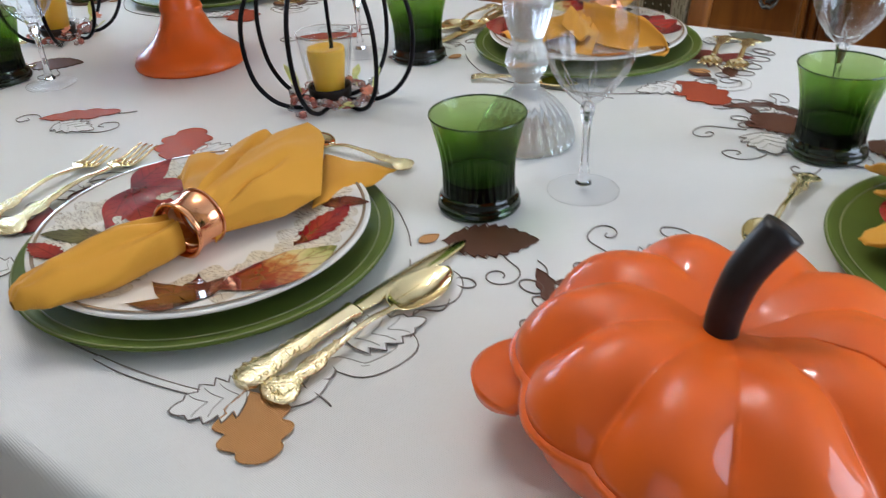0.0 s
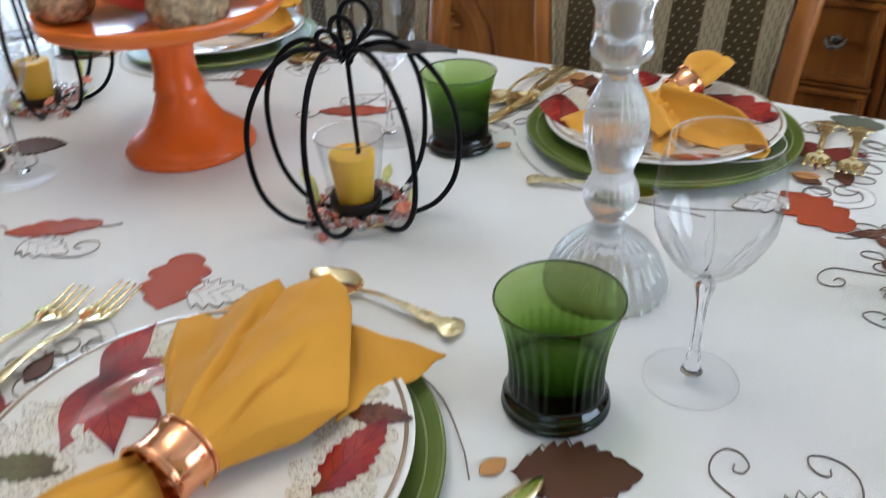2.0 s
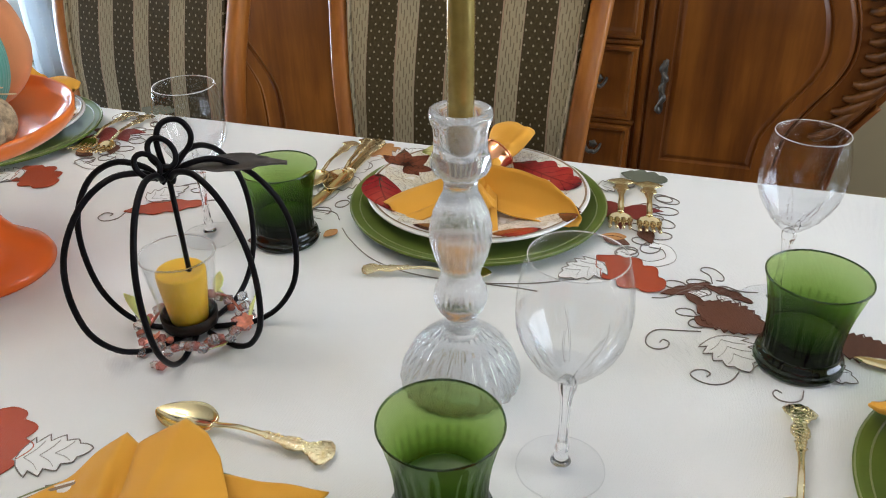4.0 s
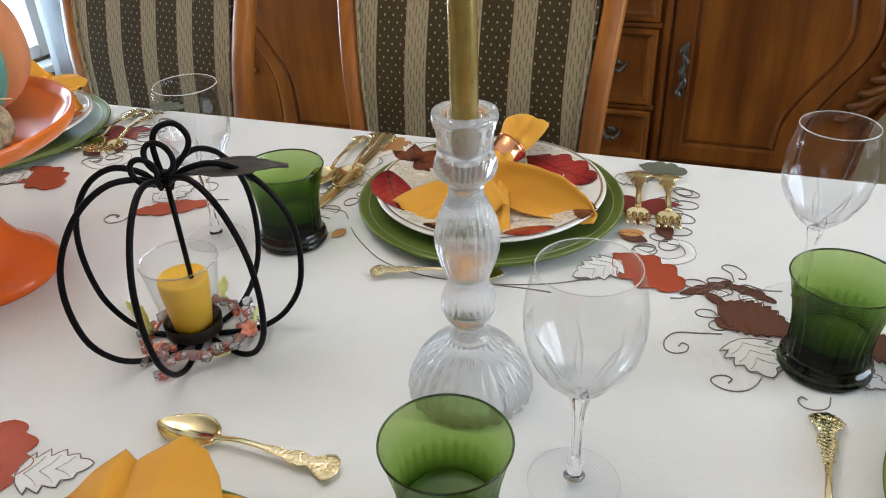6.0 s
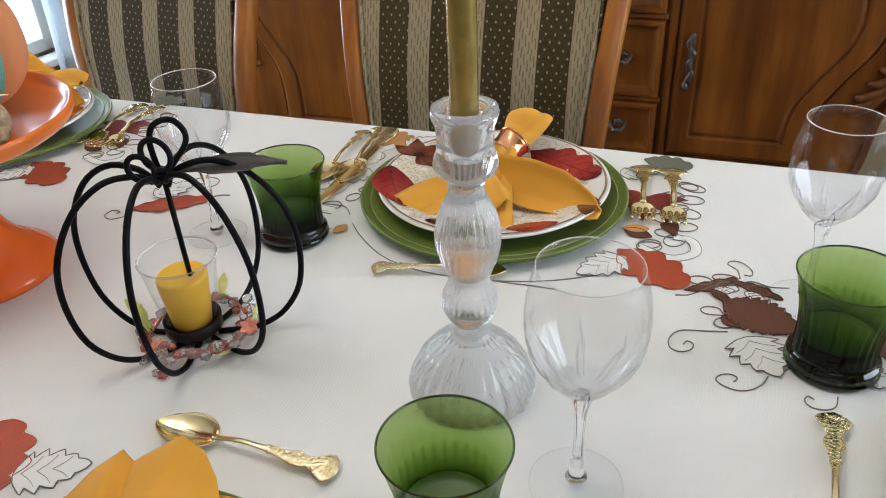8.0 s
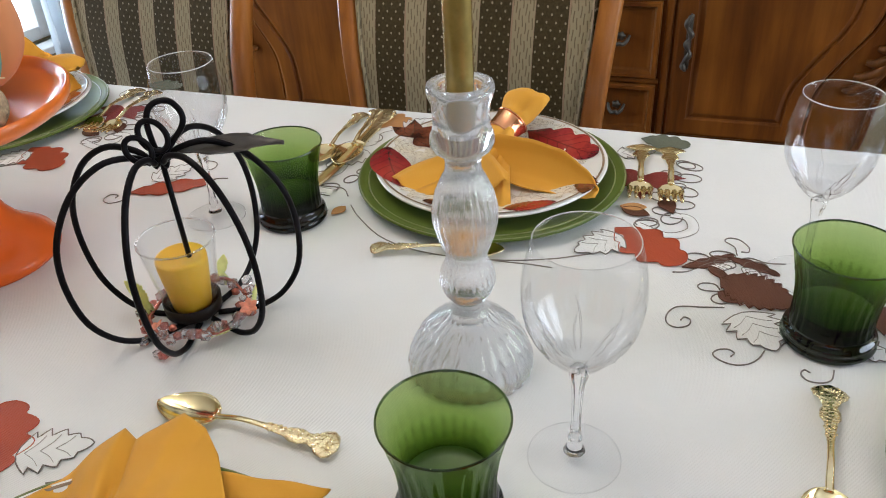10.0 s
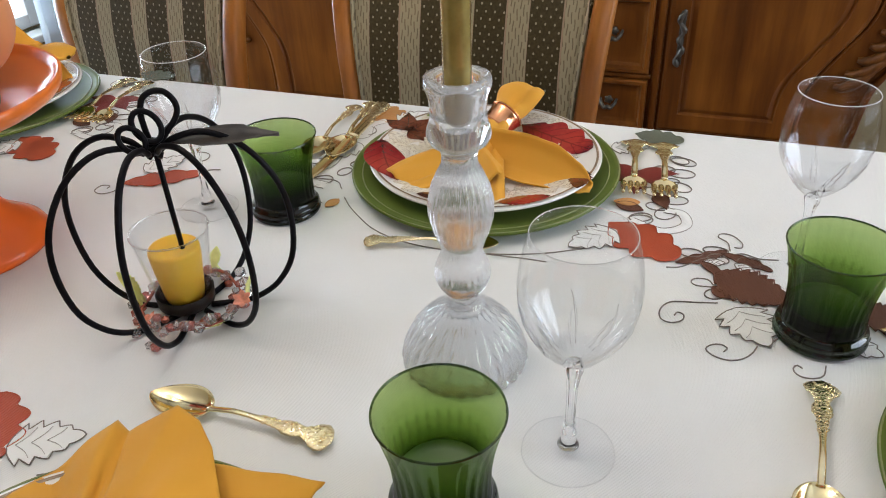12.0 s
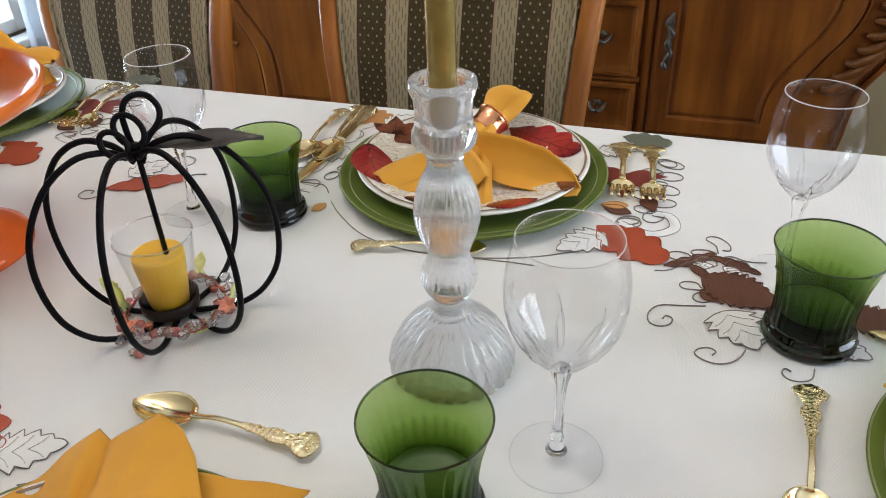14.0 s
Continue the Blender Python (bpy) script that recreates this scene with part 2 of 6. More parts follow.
wood("sideboard_wood", (0.070, 0.0200, 0.0032), (0.160, 0.050, 0.0065), (0.250, 0.087, 0.0120), 2, 0.34, 2.4, 0.06)
wood("carved_wood", (0.060, 0.018, 0.003), (0.15, 0.050, 0.007), (0.25, 0.095, 0.015), 2, 0.36, coat=0.1)
wood("floor_wood", (0.10, 0.045, 0.02), (0.19, 0.09, 0.04), (0.28, 0.15, 0.07), 0, 0.35)
wood("table_wood", (0.09, 0.035, 0.012), (0.18, 0.075, 0.025), (0.26, 0.12, 0.04), 0, 0.3)
plain("antique_pull", (0.085, 0.075, 0.06), 0.42, 0.7, var=0.35, scale=60, bscale=400, bstr=0.3)
plain("wall_paint", (0.34, 0.275, 0.15), 0.8, var=0.05, scale=3, bscale=180, bstr=0.15)
plain("ceiling_paint", (0.62, 0.61, 0.58), 0.85, var=0.03, scale=3, bscale=120, bstr=0.1)
plain("white_paint", (0.8, 0.8, 0.78), 0.4, var=0.03, scale=6, bstr=0.05)
weave("sheer_curtain", (0.82, 0.85, 0.9), var=0.03, pitch=1200, rough=0.9)


def let_light_through(name, share):
    """Thin cloth that passes part of the light that falls on its far side."""
    nt = M[name].node_tree
    b, out = nt.nodes["Principled BSDF"], nt.nodes["Material Output"]
    tr, mx = nt.nodes.new("ShaderNodeBsdfTranslucent"), nt.nodes.new("ShaderNodeMixShader")
    tr.inputs[0].default_value = (0.90, 0.93, 0.95, 1) if name == "sheer_curtain" else (0.85, 0.88, 0.35, 1)
    mx.inputs[0].default_value = share
    nt.links.new(b.outputs[0], mx.inputs[1])
    nt.links.new(tr.outputs[0], mx.inputs[2])
    nt.links.new(mx.outputs[0], out.inputs[0])


let_light_through("sheer_curtain", 0.75)
let_light_through("leaf_lime", 0.4)
thin_glass("window_glass", (0.97, 0.98, 0.98), 0.8)
weave("patch_pink", (0.62, 0.10, 0.10), var=0.15, pitch=700, bstr=0.7)
weave("patch_teal", (0.13, 0.34, 0.27), var=0.18, pitch=500, bstr=0.9)
weave("patch_peach", (0.72, 0.27, 0.10), var=0.22, pitch=2600, bstr=0.15)
weave("patch_red", (0.26, 0.035, 0.020), var=0.15, pitch=700, bstr=0.6)
plain("burlap", (0.40, 0.29, 0.17), 0.9, var=0.6, scale=120, bscale=420, bstr=0.9, dist=0.002)
plain("straw", (0.70, 0.52, 0.28), 0.8, var=0.2, scale=80)
plain("ribbon_coral", (0.72, 0.13, 0.07), 0.6, var=0.1, scale=60)
plain("brass", (0.75, 0.52, 0.2), 0.25, 1.0, var=0.1)


for name, level in (("charger_green", 0.16), ("black_iron", 0.08), ("stem_black", 0.25), ("tray_brown", 0.2), ("orange_glaze", 0.18), ("sideboard_wood", 0.22), ("carved_wood", 0.3)):
    M[name].node_tree.nodes["Principled BSDF"].inputs["Specular IOR Level"].default_value = level


plain("orange_dish", (0.80, 0.185, 0.022), 0.30, var=0.05, scale=9, bscale=30, bstr=0.05, coat=0.4, dist=0.002)
M["orange_dish"].node_tree.nodes["Principled BSDF"].inputs["Specular IOR Level"].default_value = 0.35


def emitter(name, col, power):
    nt, b = base_mat(name)
    b.inputs["Base Color"].default_value = (*col, 1)
    b.inputs["Emission Color"].default_value = (*col, 1)
    b.inputs["Emission Strength"].default_value = power


emitter("daylight_outside", (0.80, 0.91, 1.0), 5.0)
emitter("bulb_glow", (1.0, 0.90, 0.76), 400.0)


def script_print():
    """Cream ground with scratchy brown handwriting-like strokes, as a worn print."""
    nt, b = base_mat("print_script")
    v = coords(nt)
    n = noise_tex(nt, v, 22, 3)
    strokes = noise_tex(nt, coords(nt, (1, 2.4, 1)), 150, 3, 0.6)
    f = math_node(nt, "MULTIPLY", math_node(nt, "LESS_THAN", math_node(nt, "ABSOLUTE", math_node(nt, "SUBTRACT", strokes, 0.5)), 0.020), 0.8)
    c = ramp(nt, n, [(0.38, (0.82, 0.79, 0.72)), (0.68, (0.77, 0.69, 0.52))])
    put(nt, b.inputs["Base Color"], mix_col(nt, f, c, (0.16, 0.10, 0.05)))
    b.inputs["Roughness"].default_value = 0.1
    b.inputs["Coat Weight"].default_value = 0.5


def stripe_fabric():
    """Upholstery: taupe bands with pale dots, and cream bands with thin wavy lines."""
    nt, b = base_mat("stripe_fabric")
    tc = nt.nodes.new("ShaderNodeTexCoord")
    sep = nt.nodes.new("ShaderNodeSeparateXYZ")
    nt.links.new(tc.outputs["Object"], sep.inputs[0])
    x, z = sep.outputs[0], sep.outputs[2]
    f = math_node(nt, "FRACT", math_node(nt, "DIVIDE", math_node(nt, "ADD", x, 1.076), 0.088))
    band = math_node(nt, "GREATER_THAN", f, 0.425)
    p, q = 0.0145, 0.0108
    row = math_node(nt, "FLOOR", math_node(nt, "DIVIDE", z, q))
    fx = math_node(nt, "FRACT", math_node(nt, "ADD", math_node(nt, "DIVIDE", x, p), math_node(nt, "MULTIPLY", row, 0.5)))
    fz = math_node(nt, "FRACT", math_node(nt, "DIVIDE", z, q))
    dx = math_node(nt, "MULTIPLY", math_node(nt, "SUBTRACT", fx, 0.5), 1.5)
    dz = math_node(nt, "MULTIPLY", math_node(nt, "SUBTRACT", fz, 0.5), 0.85)
    d = math_node(nt, "ADD", math_node(nt, "MULTIPLY", dx, dx), math_node(nt, "MULTIPLY", dz, dz))
    dot = math_node(nt, "LESS_THAN", d, 0.024)
    n = noise_tex(nt, coords(nt), 260, 3)
    big = noise_tex(nt, coords(nt), 6, 3)
    taupe = ramp(nt, n, [(0.3, (0.032, 0.0225, 0.0085)), (0.7, (0.062, 0.044, 0.018))])
    dark = mix_col(nt, dot, taupe, (0.27, 0.225, 0.15))
    col = math_node(nt, "DIVIDE", math_node(nt, "MULTIPLY_ADD", math_node(nt, "SINE", math_node(nt, "MULTIPLY", z, 210.0)), 0.0006, x), 0.0052)
    gap = math_node(nt, "FRACT", math_node(nt, "MULTIPLY_ADD", math_node(nt, "FLOOR", col), 0.37, math_node(nt, "DIVIDE", z, 0.026)))
    thin = math_node(nt, "LESS_THAN", math_node(nt, "ABSOLUTE", math_node(nt, "SUBTRACT", math_node(nt, "FRACT", col), 0.5)), 0.17)
    dash = math_node(nt, "MULTIPLY", thin, math_node(nt, "LESS_THAN", gap, 0.62))
    cream = mix_col(nt, dash, (0.315, 0.262, 0.165), (0.165, 0.130, 0.078))
    edge = math_node(nt, "GREATER_THAN", math_node(nt, "ABSOLUTE", math_node(nt, "SUBTRACT", f, 0.2225)), 0.19)
    cream = mix_col(nt, edge, cream, (0.30, 0.21, 0.14))
    c = mix_col(nt, band, cream, dark)
    put(nt, b.inputs["Base Color"], mix_col(nt, math_node(nt, "MULTIPLY", big, 0.10), c, (0.2, 0.17, 0.13)))
    b.inputs["Roughness"].default_value = 0.75
    b.inputs["Specular IOR Level"].default_value = 0.12
    bump(nt, b, n, 0.5, 0.001)


script_print()
stripe_fabric()

# ---- mesh helpers ----


def finish(ob, bm, material, smooth=True):
    bmesh.ops.recalc_face_normals(bm, faces=bm.faces)
    for f in bm.faces:
        f.smooth = smooth
    bm.to_mesh(ob.data)
    bm.free()
    ob.data.materials.append(M[material])


def part(name, bm, material, parent=None, label="", smooth=True):
    ob = new(name, bpy.data.meshes.new(name))
    finish(ob, bm, material, smooth)
    if parent:
        ob.parent = parent
    if label:
        ob["label"] = label
    return ob


def thing(name, m, label, category, group="", kind=""):
    ob = new(name)
    ob.empty_display_size = 0.02
    ob.matrix_world = m
    return tagged(ob, label, category, group, kind)


def solid(name, bm, material, label, category, group="", kind="", smooth=True, m=None):
    ob = part(name, bm, material, smooth=smooth)
    if m is not None:
        ob.matrix_world = m
    return tagged(ob, label, category, group, kind)


def box(bm, x0, y0, z0, x1, y1, z1, bevel=0.0, seg=2):
    made = bmesh.ops.create_cube(bm, size=1)["verts"]
    for v in made:
        v.co = Vector(((x0 + x1) / 2 + v.co.x * (x1 - x0), (y0 + y1) / 2 + v.co.y * (y1 - y0), (z0 + z1) / 2 + v.co.z * (z1 - z0)))
    if bevel:
        edges = list({e for v in made for e in v.link_edges})
        bmesh.ops.bevel(bm, geom=edges, offset=bevel, segments=seg, affect="EDGES", profile=0.5)
    return bm


def lathe(profile, seg=48, wave=None, bm=None, centre=(0, 0), closed=False):
    """Turns (r, z) pairs round the upright axis; wave(angle, i) scales the radius."""
    bm = bm or bmesh.new()
    rings = []
    for i, (r, z) in enumerate(profile):
        if r < 1e-6:
            rings.append([bm.verts.new((centre[0], centre[1], z))])
            continue
        ring = []
        for k in range(seg):
            a = 2 * math.pi * k / seg
            q = r * (wave(a, i) if wave else 1)
            ring.append(bm.verts.new((centre[0] + q * math.cos(a), centre[1] + q * math.sin(a), z)))
        rings.append(ring)
    pairs = list(zip(rings, rings[1:]))
    if closed:
        pairs.append((rings[-1], rings[0]))
    for a, b in pairs:
        for k in range(seg):
            l = (k + 1) % seg
            if len(a) == 1 and len(b) == 1:
                continue
            if len(a) == 1:
                bm.faces.new((a[0], b[k], b[l]))
            elif len(b) == 1:
                bm.faces.new((a[k], a[l], b[0]))
            else:
                bm.faces.new((a[k], a[l], b[l], b[k]))
    return bm


def tube(points, r, seg=8, bm=None, closed=False, caps=True):
    """A round bar along the points; r is a number or a function of 0..1."""
    bm = bm or bmesh.new()
    pts = [Vector(p) for p in points]
    n = len(pts)
    up = None
    rings = []
    for i, p in enumerate(pts):
        a = pts[(i - 1) % n] if closed or i else pts[0]
        b = pts[(i + 1) % n] if closed or i < n - 1 else pts[-1]
        d = (b - a).normalized()
        if up is None:
            up = d.orthogonal().normalized()
        up = (up - d * up.dot(d)).normalized()
        w = d.cross(up)
        q = r(i / (n - 1)) if callable(r) else r
        rings.append([bm.verts.new(p + (up * math.cos(2 * math.pi * k / seg) + w * math.sin(2 * math.pi * k / seg)) * q) for k in range(seg)])
    for a, b in list(zip(rings, rings[1:])) + ([(rings[-1], rings[0])] if closed else []):
        for k in range(seg):
            l = (k + 1) % seg
            bm.faces.new((a[k], a[l], b[l], b[k]))
    if caps and not closed:
        bm.faces.new(rings[0][::-1])
        bm.faces.new(rings[-1])
    return bm


def spline(ctrl, n):
    """Points of a smooth curve through the control points."""
    c = [Vector(p) for p in ctrl]
    c = [c[0] * 2 - c[1]] + c + [c[-1] * 2 - c[-2]]
    out = []
    for i in range(n):
        u = i / (n - 1) * (len(c) - 3)
        k = min(int(u), len(c) - 4)
        t = u - k
        a, b, d, e = c[k:k + 4]
        out.append(0.5 * ((2 * b) + (d - a) * t + (2 * a - 5 * b + 4 * d - e) * t * t + (3 * b - a - 3 * d + e) * t ** 3))
    return out


def sheet(f, nu, nv, thick=0.0, bm=None, uv=False):
    """A surface f(u, v), u and v from 0 to 1, with an underside when it is thick."""
    bm = bm or bmesh.new()
    layer = bm.loops.layers.uv.verify() if uv else None
    top = [[bm.verts.new(f(i / nu, j / nv)) for j in range(nv + 1)] for i in range(nu + 1)]
    faces = []
    for i in range(nu):
        for j in range(nv):
            face = bm.faces.new((top[i][j], top[i + 1][j], top[i + 1][j + 1], top[i][j + 1]))
            faces.append(face)
            if uv:
                for loop, (a, b) in zip(face.loops, ((i, j), (i + 1, j), (i + 1, j + 1), (i, j + 1))):
                    loop[layer].uv = (a / nu, b / nv)
    if thick:
        bm.normal_update()
        bmesh.ops.solidify(bm, geom=faces, thickness=thick)
    return bm


def loft(length, section, n=24, seg=12, bm=None):
    """A bar along y; section(s) gives half width, half height, middle height and sideways shift."""
    bm = bm or bmesh.new()
    rings = []
    for i in range(n + 1):
        s = i / n
        w, h, z, x = section(s)
        rings.append([bm.verts.new((x + w * math.cos(2 * math.pi * k / seg), s * length, z + h * math.sin(2 * math.pi * k / seg))) for k in range(seg)])
    for a, b in zip(rings, rings[1:]):
        for k in range(seg):
            l = (k + 1) % seg
            bm.faces.new((a[k], a[l], b[l], b[k]))
    bm.faces.new(rings[0][::-1])
    bm.faces.new(rings[-1])
    return bm


def lerp(x, table):
    for (x0, y0), (x1, y1) in zip(table, table[1:]):
        if x <= x1:
            t = (x - x0) / (x1 - x0) if x1 > x0 else 0
            t = max(0.0, min(1.0, t))
            return y0 + (y1 - y0) * (t * t * (3 - 2 * t))
    return table[-1][1]


# ---- leaves, flat shapes shared by cloth and plates ----


def half_width(kind, s):
    if kind == "oak":
        return (math.sin(math.pi * min(1, s * 0.97 + 0.02)) ** 0.55) * (0.66 + 0.34 * abs(math.sin(3.6 * math.pi * s + 0.4))) * (0.25 + 0.75 * min(1, s * 5))
    if kind == "jag":
        return (math.sin(math.pi * s ** 0.62) ** 0.75) * (0.66 + 0.42 * ((s * 5.02) % 1.0))
    if kind == "lance":
        return math.sin(math.pi * s ** 0.8) ** 1.35
    if kind == "saw":
        return (math.sin(math.pi * s ** 0.85) ** 0.8) * (0.80 + 0.30 * ((s * 9) % 1.0))
    return math.sin(math.pi * s ** 0.9) ** 0.85


def leaf(kind, x, y, angle, length, width, height, bm=None, bend=0.0, thick=0.0, n=40):
    """A leaf from its foot at (x, y); height(x, y) is the surface that it lies on."""
    a = radians(angle)
    ca, sa = math.cos(a), math.sin(a)

    def f(u, v):
        w = width * half_width(kind, u) * (2 * v - 1)
        lx, ly = length * u, w + bend * length * u * u
        if kind in ("saw", "jag"):
            lx += abs(2 * v - 1) * length * 0.05
        px, py = x + lx * ca - ly * sa, y + lx * sa + ly * ca
        return (px, py, height(px, py))
    return sheet(f, n, 4, thick, bm, uv=True)


def palm(x, y, angle, size, height, bm=None, lobes=5, thick=0.0):
    """A star-shaped leaf made of pointed lobes about one foot."""
    bm = bm or bmesh.new()
    for i in range(lobes):
        d = (i - (lobes - 1) / 2)
        leaf("lance", x, y, angle + d * 46, size * (1 - 0.11 * abs(d)), size * 0.20, lambda px, py, i=i: height(px, py) + 0.00012 * i, bm, thick=thick, n=14)
    return bm

# ---- the room ----
X0, X1, Y0, Y1, H = -2.6, 2.6, -1.6, 3.15, 2.55


def wall_with_hole(name, label, along, at, lo, hi, hole=None):
    """A wall 0.12 m thick, along x or y, with one opening (a0, a1, z0, z1) through it."""
    bm = bmesh.new()
    spans = [(lo, hi, 0, H)]
    if hole:
        a0, a1, z0, z1 = hole
        spans = [(lo, a0, 0, H), (a1, hi, 0, H), (a0, a1, 0, z0), (a0, a1, z1, H)]
    for a, b, z, zz in spans:
        if along == "x":
            box(bm, a, at[0], z, b, at[1], zz)
        else:
            box(bm, at[0], a, z, at[1], b, zz)
    return solid(name, bm, "wall_paint", label, "wall", kind="structure", smooth=False)


wall_with_hole("wall_north", "ochre painted dining room wall", "x", (Y1, Y1 + 0.12), X0 - 0.12, X1 + 0.12)
wall_with_hole("wall_west", "ochre painted wall with a bright window", "y", (X0 - 0.12, X0), Y0, Y1, (1.0, 2.62, 0.28, 1.45))
# the south opening is assumed, out of view
wall_with_hole("wall_south", "ochre painted wall with a wide unseen window", "x", (Y0 - 0.12, Y0), X0 - 0.12, X1 + 0.12, (0.0, 1.9, 0.75, 2.15))
wall_with_hole("wall_east", "ochre painted wall with a wide unseen window", "y", (X1, X1 + 0.12), Y0, Y1, (0.8, 2.7, 0.7, 2.15))
bm = box(bmesh.new(), X0 - 0.12, Y0 - 0.12, H, X1 + 0.12, Y1 + 0.12, H + 0.1)
solid("ceiling", bm, "ceiling_paint", "white painted ceiling", "ceiling", kind="structure", smooth=False)

floor = tagged(new("floor"), "brown wooden plank floor", "floor", kind="structure")
bm = box(bmesh.new(), X0, Y0, -0.06, X1, Y1, -0.004)
part("subfloor", bm, "tray_brown", floor, smooth=False)


def planks():
    w, k = 0.14, 0
    mesh = None
    y = Y0
    while y < Y1 - 0.01:
        x = X0 - (k % 3) * 0.45
        while x < X1:
            a, b = max(x, X0), min(x + 1.3, X1)
            if b - a > 0.05:
                bm = box(bmesh.new(), a + 0.001, y + 0.001, -0.004, b - 0.001, min(y + w, Y1) - 0.001, 0.0)
                part("plank", bm, "floor_wood", floor, smooth=False)
            x += 1.3
        y += w
        k += 1


def window(name, m, w, h, label):
    """A white casement window, seen from inside along +y, with its foot in the middle of the opening's bottom."""
    win = thing(name, m, label, "window", kind="structure")
    bm = bmesh.new()
    for a, b, c, d in ((-w / 2, 0, -w / 2 + 0.05, h), (w / 2 - 0.05, 0, w / 2, h), (-w / 2 + 0.05, 0, w / 2 - 0.05, 0.05), (-w / 2 + 0.05, h - 0.05, w / 2 - 0.05, h)):
        box(bm, a, -0.03, b, c, 0.03, d, 0.004)
    part("window_frame", bm, "white_paint", win, smooth=False)
    for i in range(1, 4):
        x = -w / 2 + w * i / 4
        part("muntin", box(bmesh.new(), x - 0.012, -0.018, 0.052, x + 0.012, 0.018, h - 0.052, 0.003), "white_paint", win, smooth=False)
    for i in range(1, 3):
        z = h * i / 3
        part("muntin", box(bmesh.new(), -w / 2 + 0.052, -0.016, z - 0.012, w / 2 - 0.052, 0.016, z + 0.012, 0.003), "white_paint", win, smooth=False)
    pane = part("pane", box(bmesh.new(), -w / 2 + 0.05, 0.004, 0.05, w / 2 - 0.05, 0.008, h - 0.05), "window_glass", win, smooth=False)
    pane.visible_shadow = False
    part("window_sill", box(bmesh.new(), -w / 2 - 0.04, -0.14, -0.035, w / 2 + 0.04, -0.031, -0.003, 0.006), "white_paint", win, smooth=False)
    return win


window("window_1", pose(X0 - 0.06, 1.81, 0.283, 0, 0, 90), 1.616, 1.164, "white framed window with bright daylight behind")
window("window_3", pose(X1 + 0.06, 1.75, 0.703, 0, 0, -90), 1.896, 1.444, "unseen white framed multi-pane window")
# assumed window, added with the south fill
window("window_2", pose(0.95, Y0 - 0.06, 0.753, 0, 0, 180), 1.896, 1.394, "unseen white framed multi-pane window")


def curtain(x, y0, y1):
    def f(u, v):
        fold = 0.028 * math.sin(v * 2 * math.pi * 4 + 0.6 * math.sin(u * 5)) + 0.01 * math.sin(v * 47)
        return (x + fold, y0 + (y1 - y0) * v + 0.01 * math.sin(u * 4), 0.02 + 1.52 * u)
    ob = solid("curtain", sheet(f, 30, 90, 0.0012), "sheer_curtain", "white sheer curtain hanging beside the window", "curtain")
    return ob


curtain(X0 + 0.09, 2.50, 2.70)
solid("backdrop", box(bmesh.new(), X0 - 0.9, 0.6, -0.3, X0 - 0.88, 4.0, 2.6), "daylight_outside", "bright hazy daylight outside the window", "backdrop", kind="structure", smooth=False)

# ---- table and cloth ----
TX0, TX1, TY0, TY1 = -1.84, 0.70, 0.385, 1.487

TURNED = Matrix.Translation((-0.57, 0.846, 0)) @ pose(0, 0, 0, 0, 0, 7.2) @ Matrix.Translation((0.57, -0.936, 0))   # the table stands askew in the room

table = thing("dining_table", TURNED, "long wooden dining table under a white cloth", "table")
part("tabletop", box(bmesh.new(), TX0 + 0.004, TY0 + 0.004, T - 0.035, TX1 - 0.004, TY1 - 0.004, T - 0.0025, 0.008), "table_wood", table, smooth=False)
part("apron", box(bmesh.new(), TX0 + 0.15, TY0 + 0.13, T - 0.12, TX1 - 0.15, TY1 - 0.13, T - 0.036, 0.004), "table_wood", table, smooth=False)
for lx in (TX0 + 0.3, TX1 - 0.3):
    for ly in (TY0 + 0.22, TY1 - 0.22):
        prof = [(0, 0), (0.03, 0), (0.034, 0.03), (0.022, 0.1), (0.034, 0.3), (0.04, 0.45), (0.028, 0.5), (0.042, 0.53), (0.042, T - 0.121), (0, T - 0.121)]
        part("leg", lathe(prof, 20, centre=(lx, ly)), "table_wood", table)

cloth = thing("tablecloth", pose(0, 0, T), "white tablecloth with cutwork and appliqued autumn leaves", "tablecloth")


def cloth_sheet():
    """A flat top with rounded edges and a skirt that hangs in soft folds."""
    bm = bmesh.new()
    drop, r = 0.26, 0.012

    def axis(lo, hi, n):
        flat = [lo + (hi - lo) * i / n for i in range(n + 1)]
        ex = [0.004, 0.008, 0.013, 0.02, 0.05, 0.1, 0.18, drop]
        return [(lo, -e) for e in reversed(ex)] + [(p, 0) for p in flat] + [(hi, e) for e in ex]
    xs, ys = axis(TX0, TX1, 70), axis(TY0, TY1, 32)
    grid = []
    for px, ex in xs:
        col = []
        for py, ey in ys:
            e = max(abs(ex), abs(ey))
            down, out = 0.0, 0.0
            if e > 0:
                a = min(e / r, math.pi / 2)
                out = r * math.sin(a)
                down = r * (1 - math.cos(a)) + max(0, e - r * math.pi / 2)
            fold = 0.014 * min(1, down / 0.12) * (math.sin(px * 19 + 0.7) + math.sin(py * 23) + 0.5 * math.sin(px * 41 + py * 37))
            x, y = px, py
            if ex:
                x += math.copysign((out + abs(fold)) * abs(ex) / e, ex)
            if ey:
                y += math.copysign((out + abs(fold)) * abs(ey) / e, ey)
            col.append(bm.verts.new((x, y, -down)))
        grid.append(col)
    for a, b in zip(grid, grid[1:]):
        for j in range(len(a) - 1):
            bm.faces.new((a[j], b[j], b[j + 1], a[j + 1]))
    bm.transform(TURNED)
    part("fabric", bm, "cloth_white", cloth)


cloth_sheet()
layer = 0


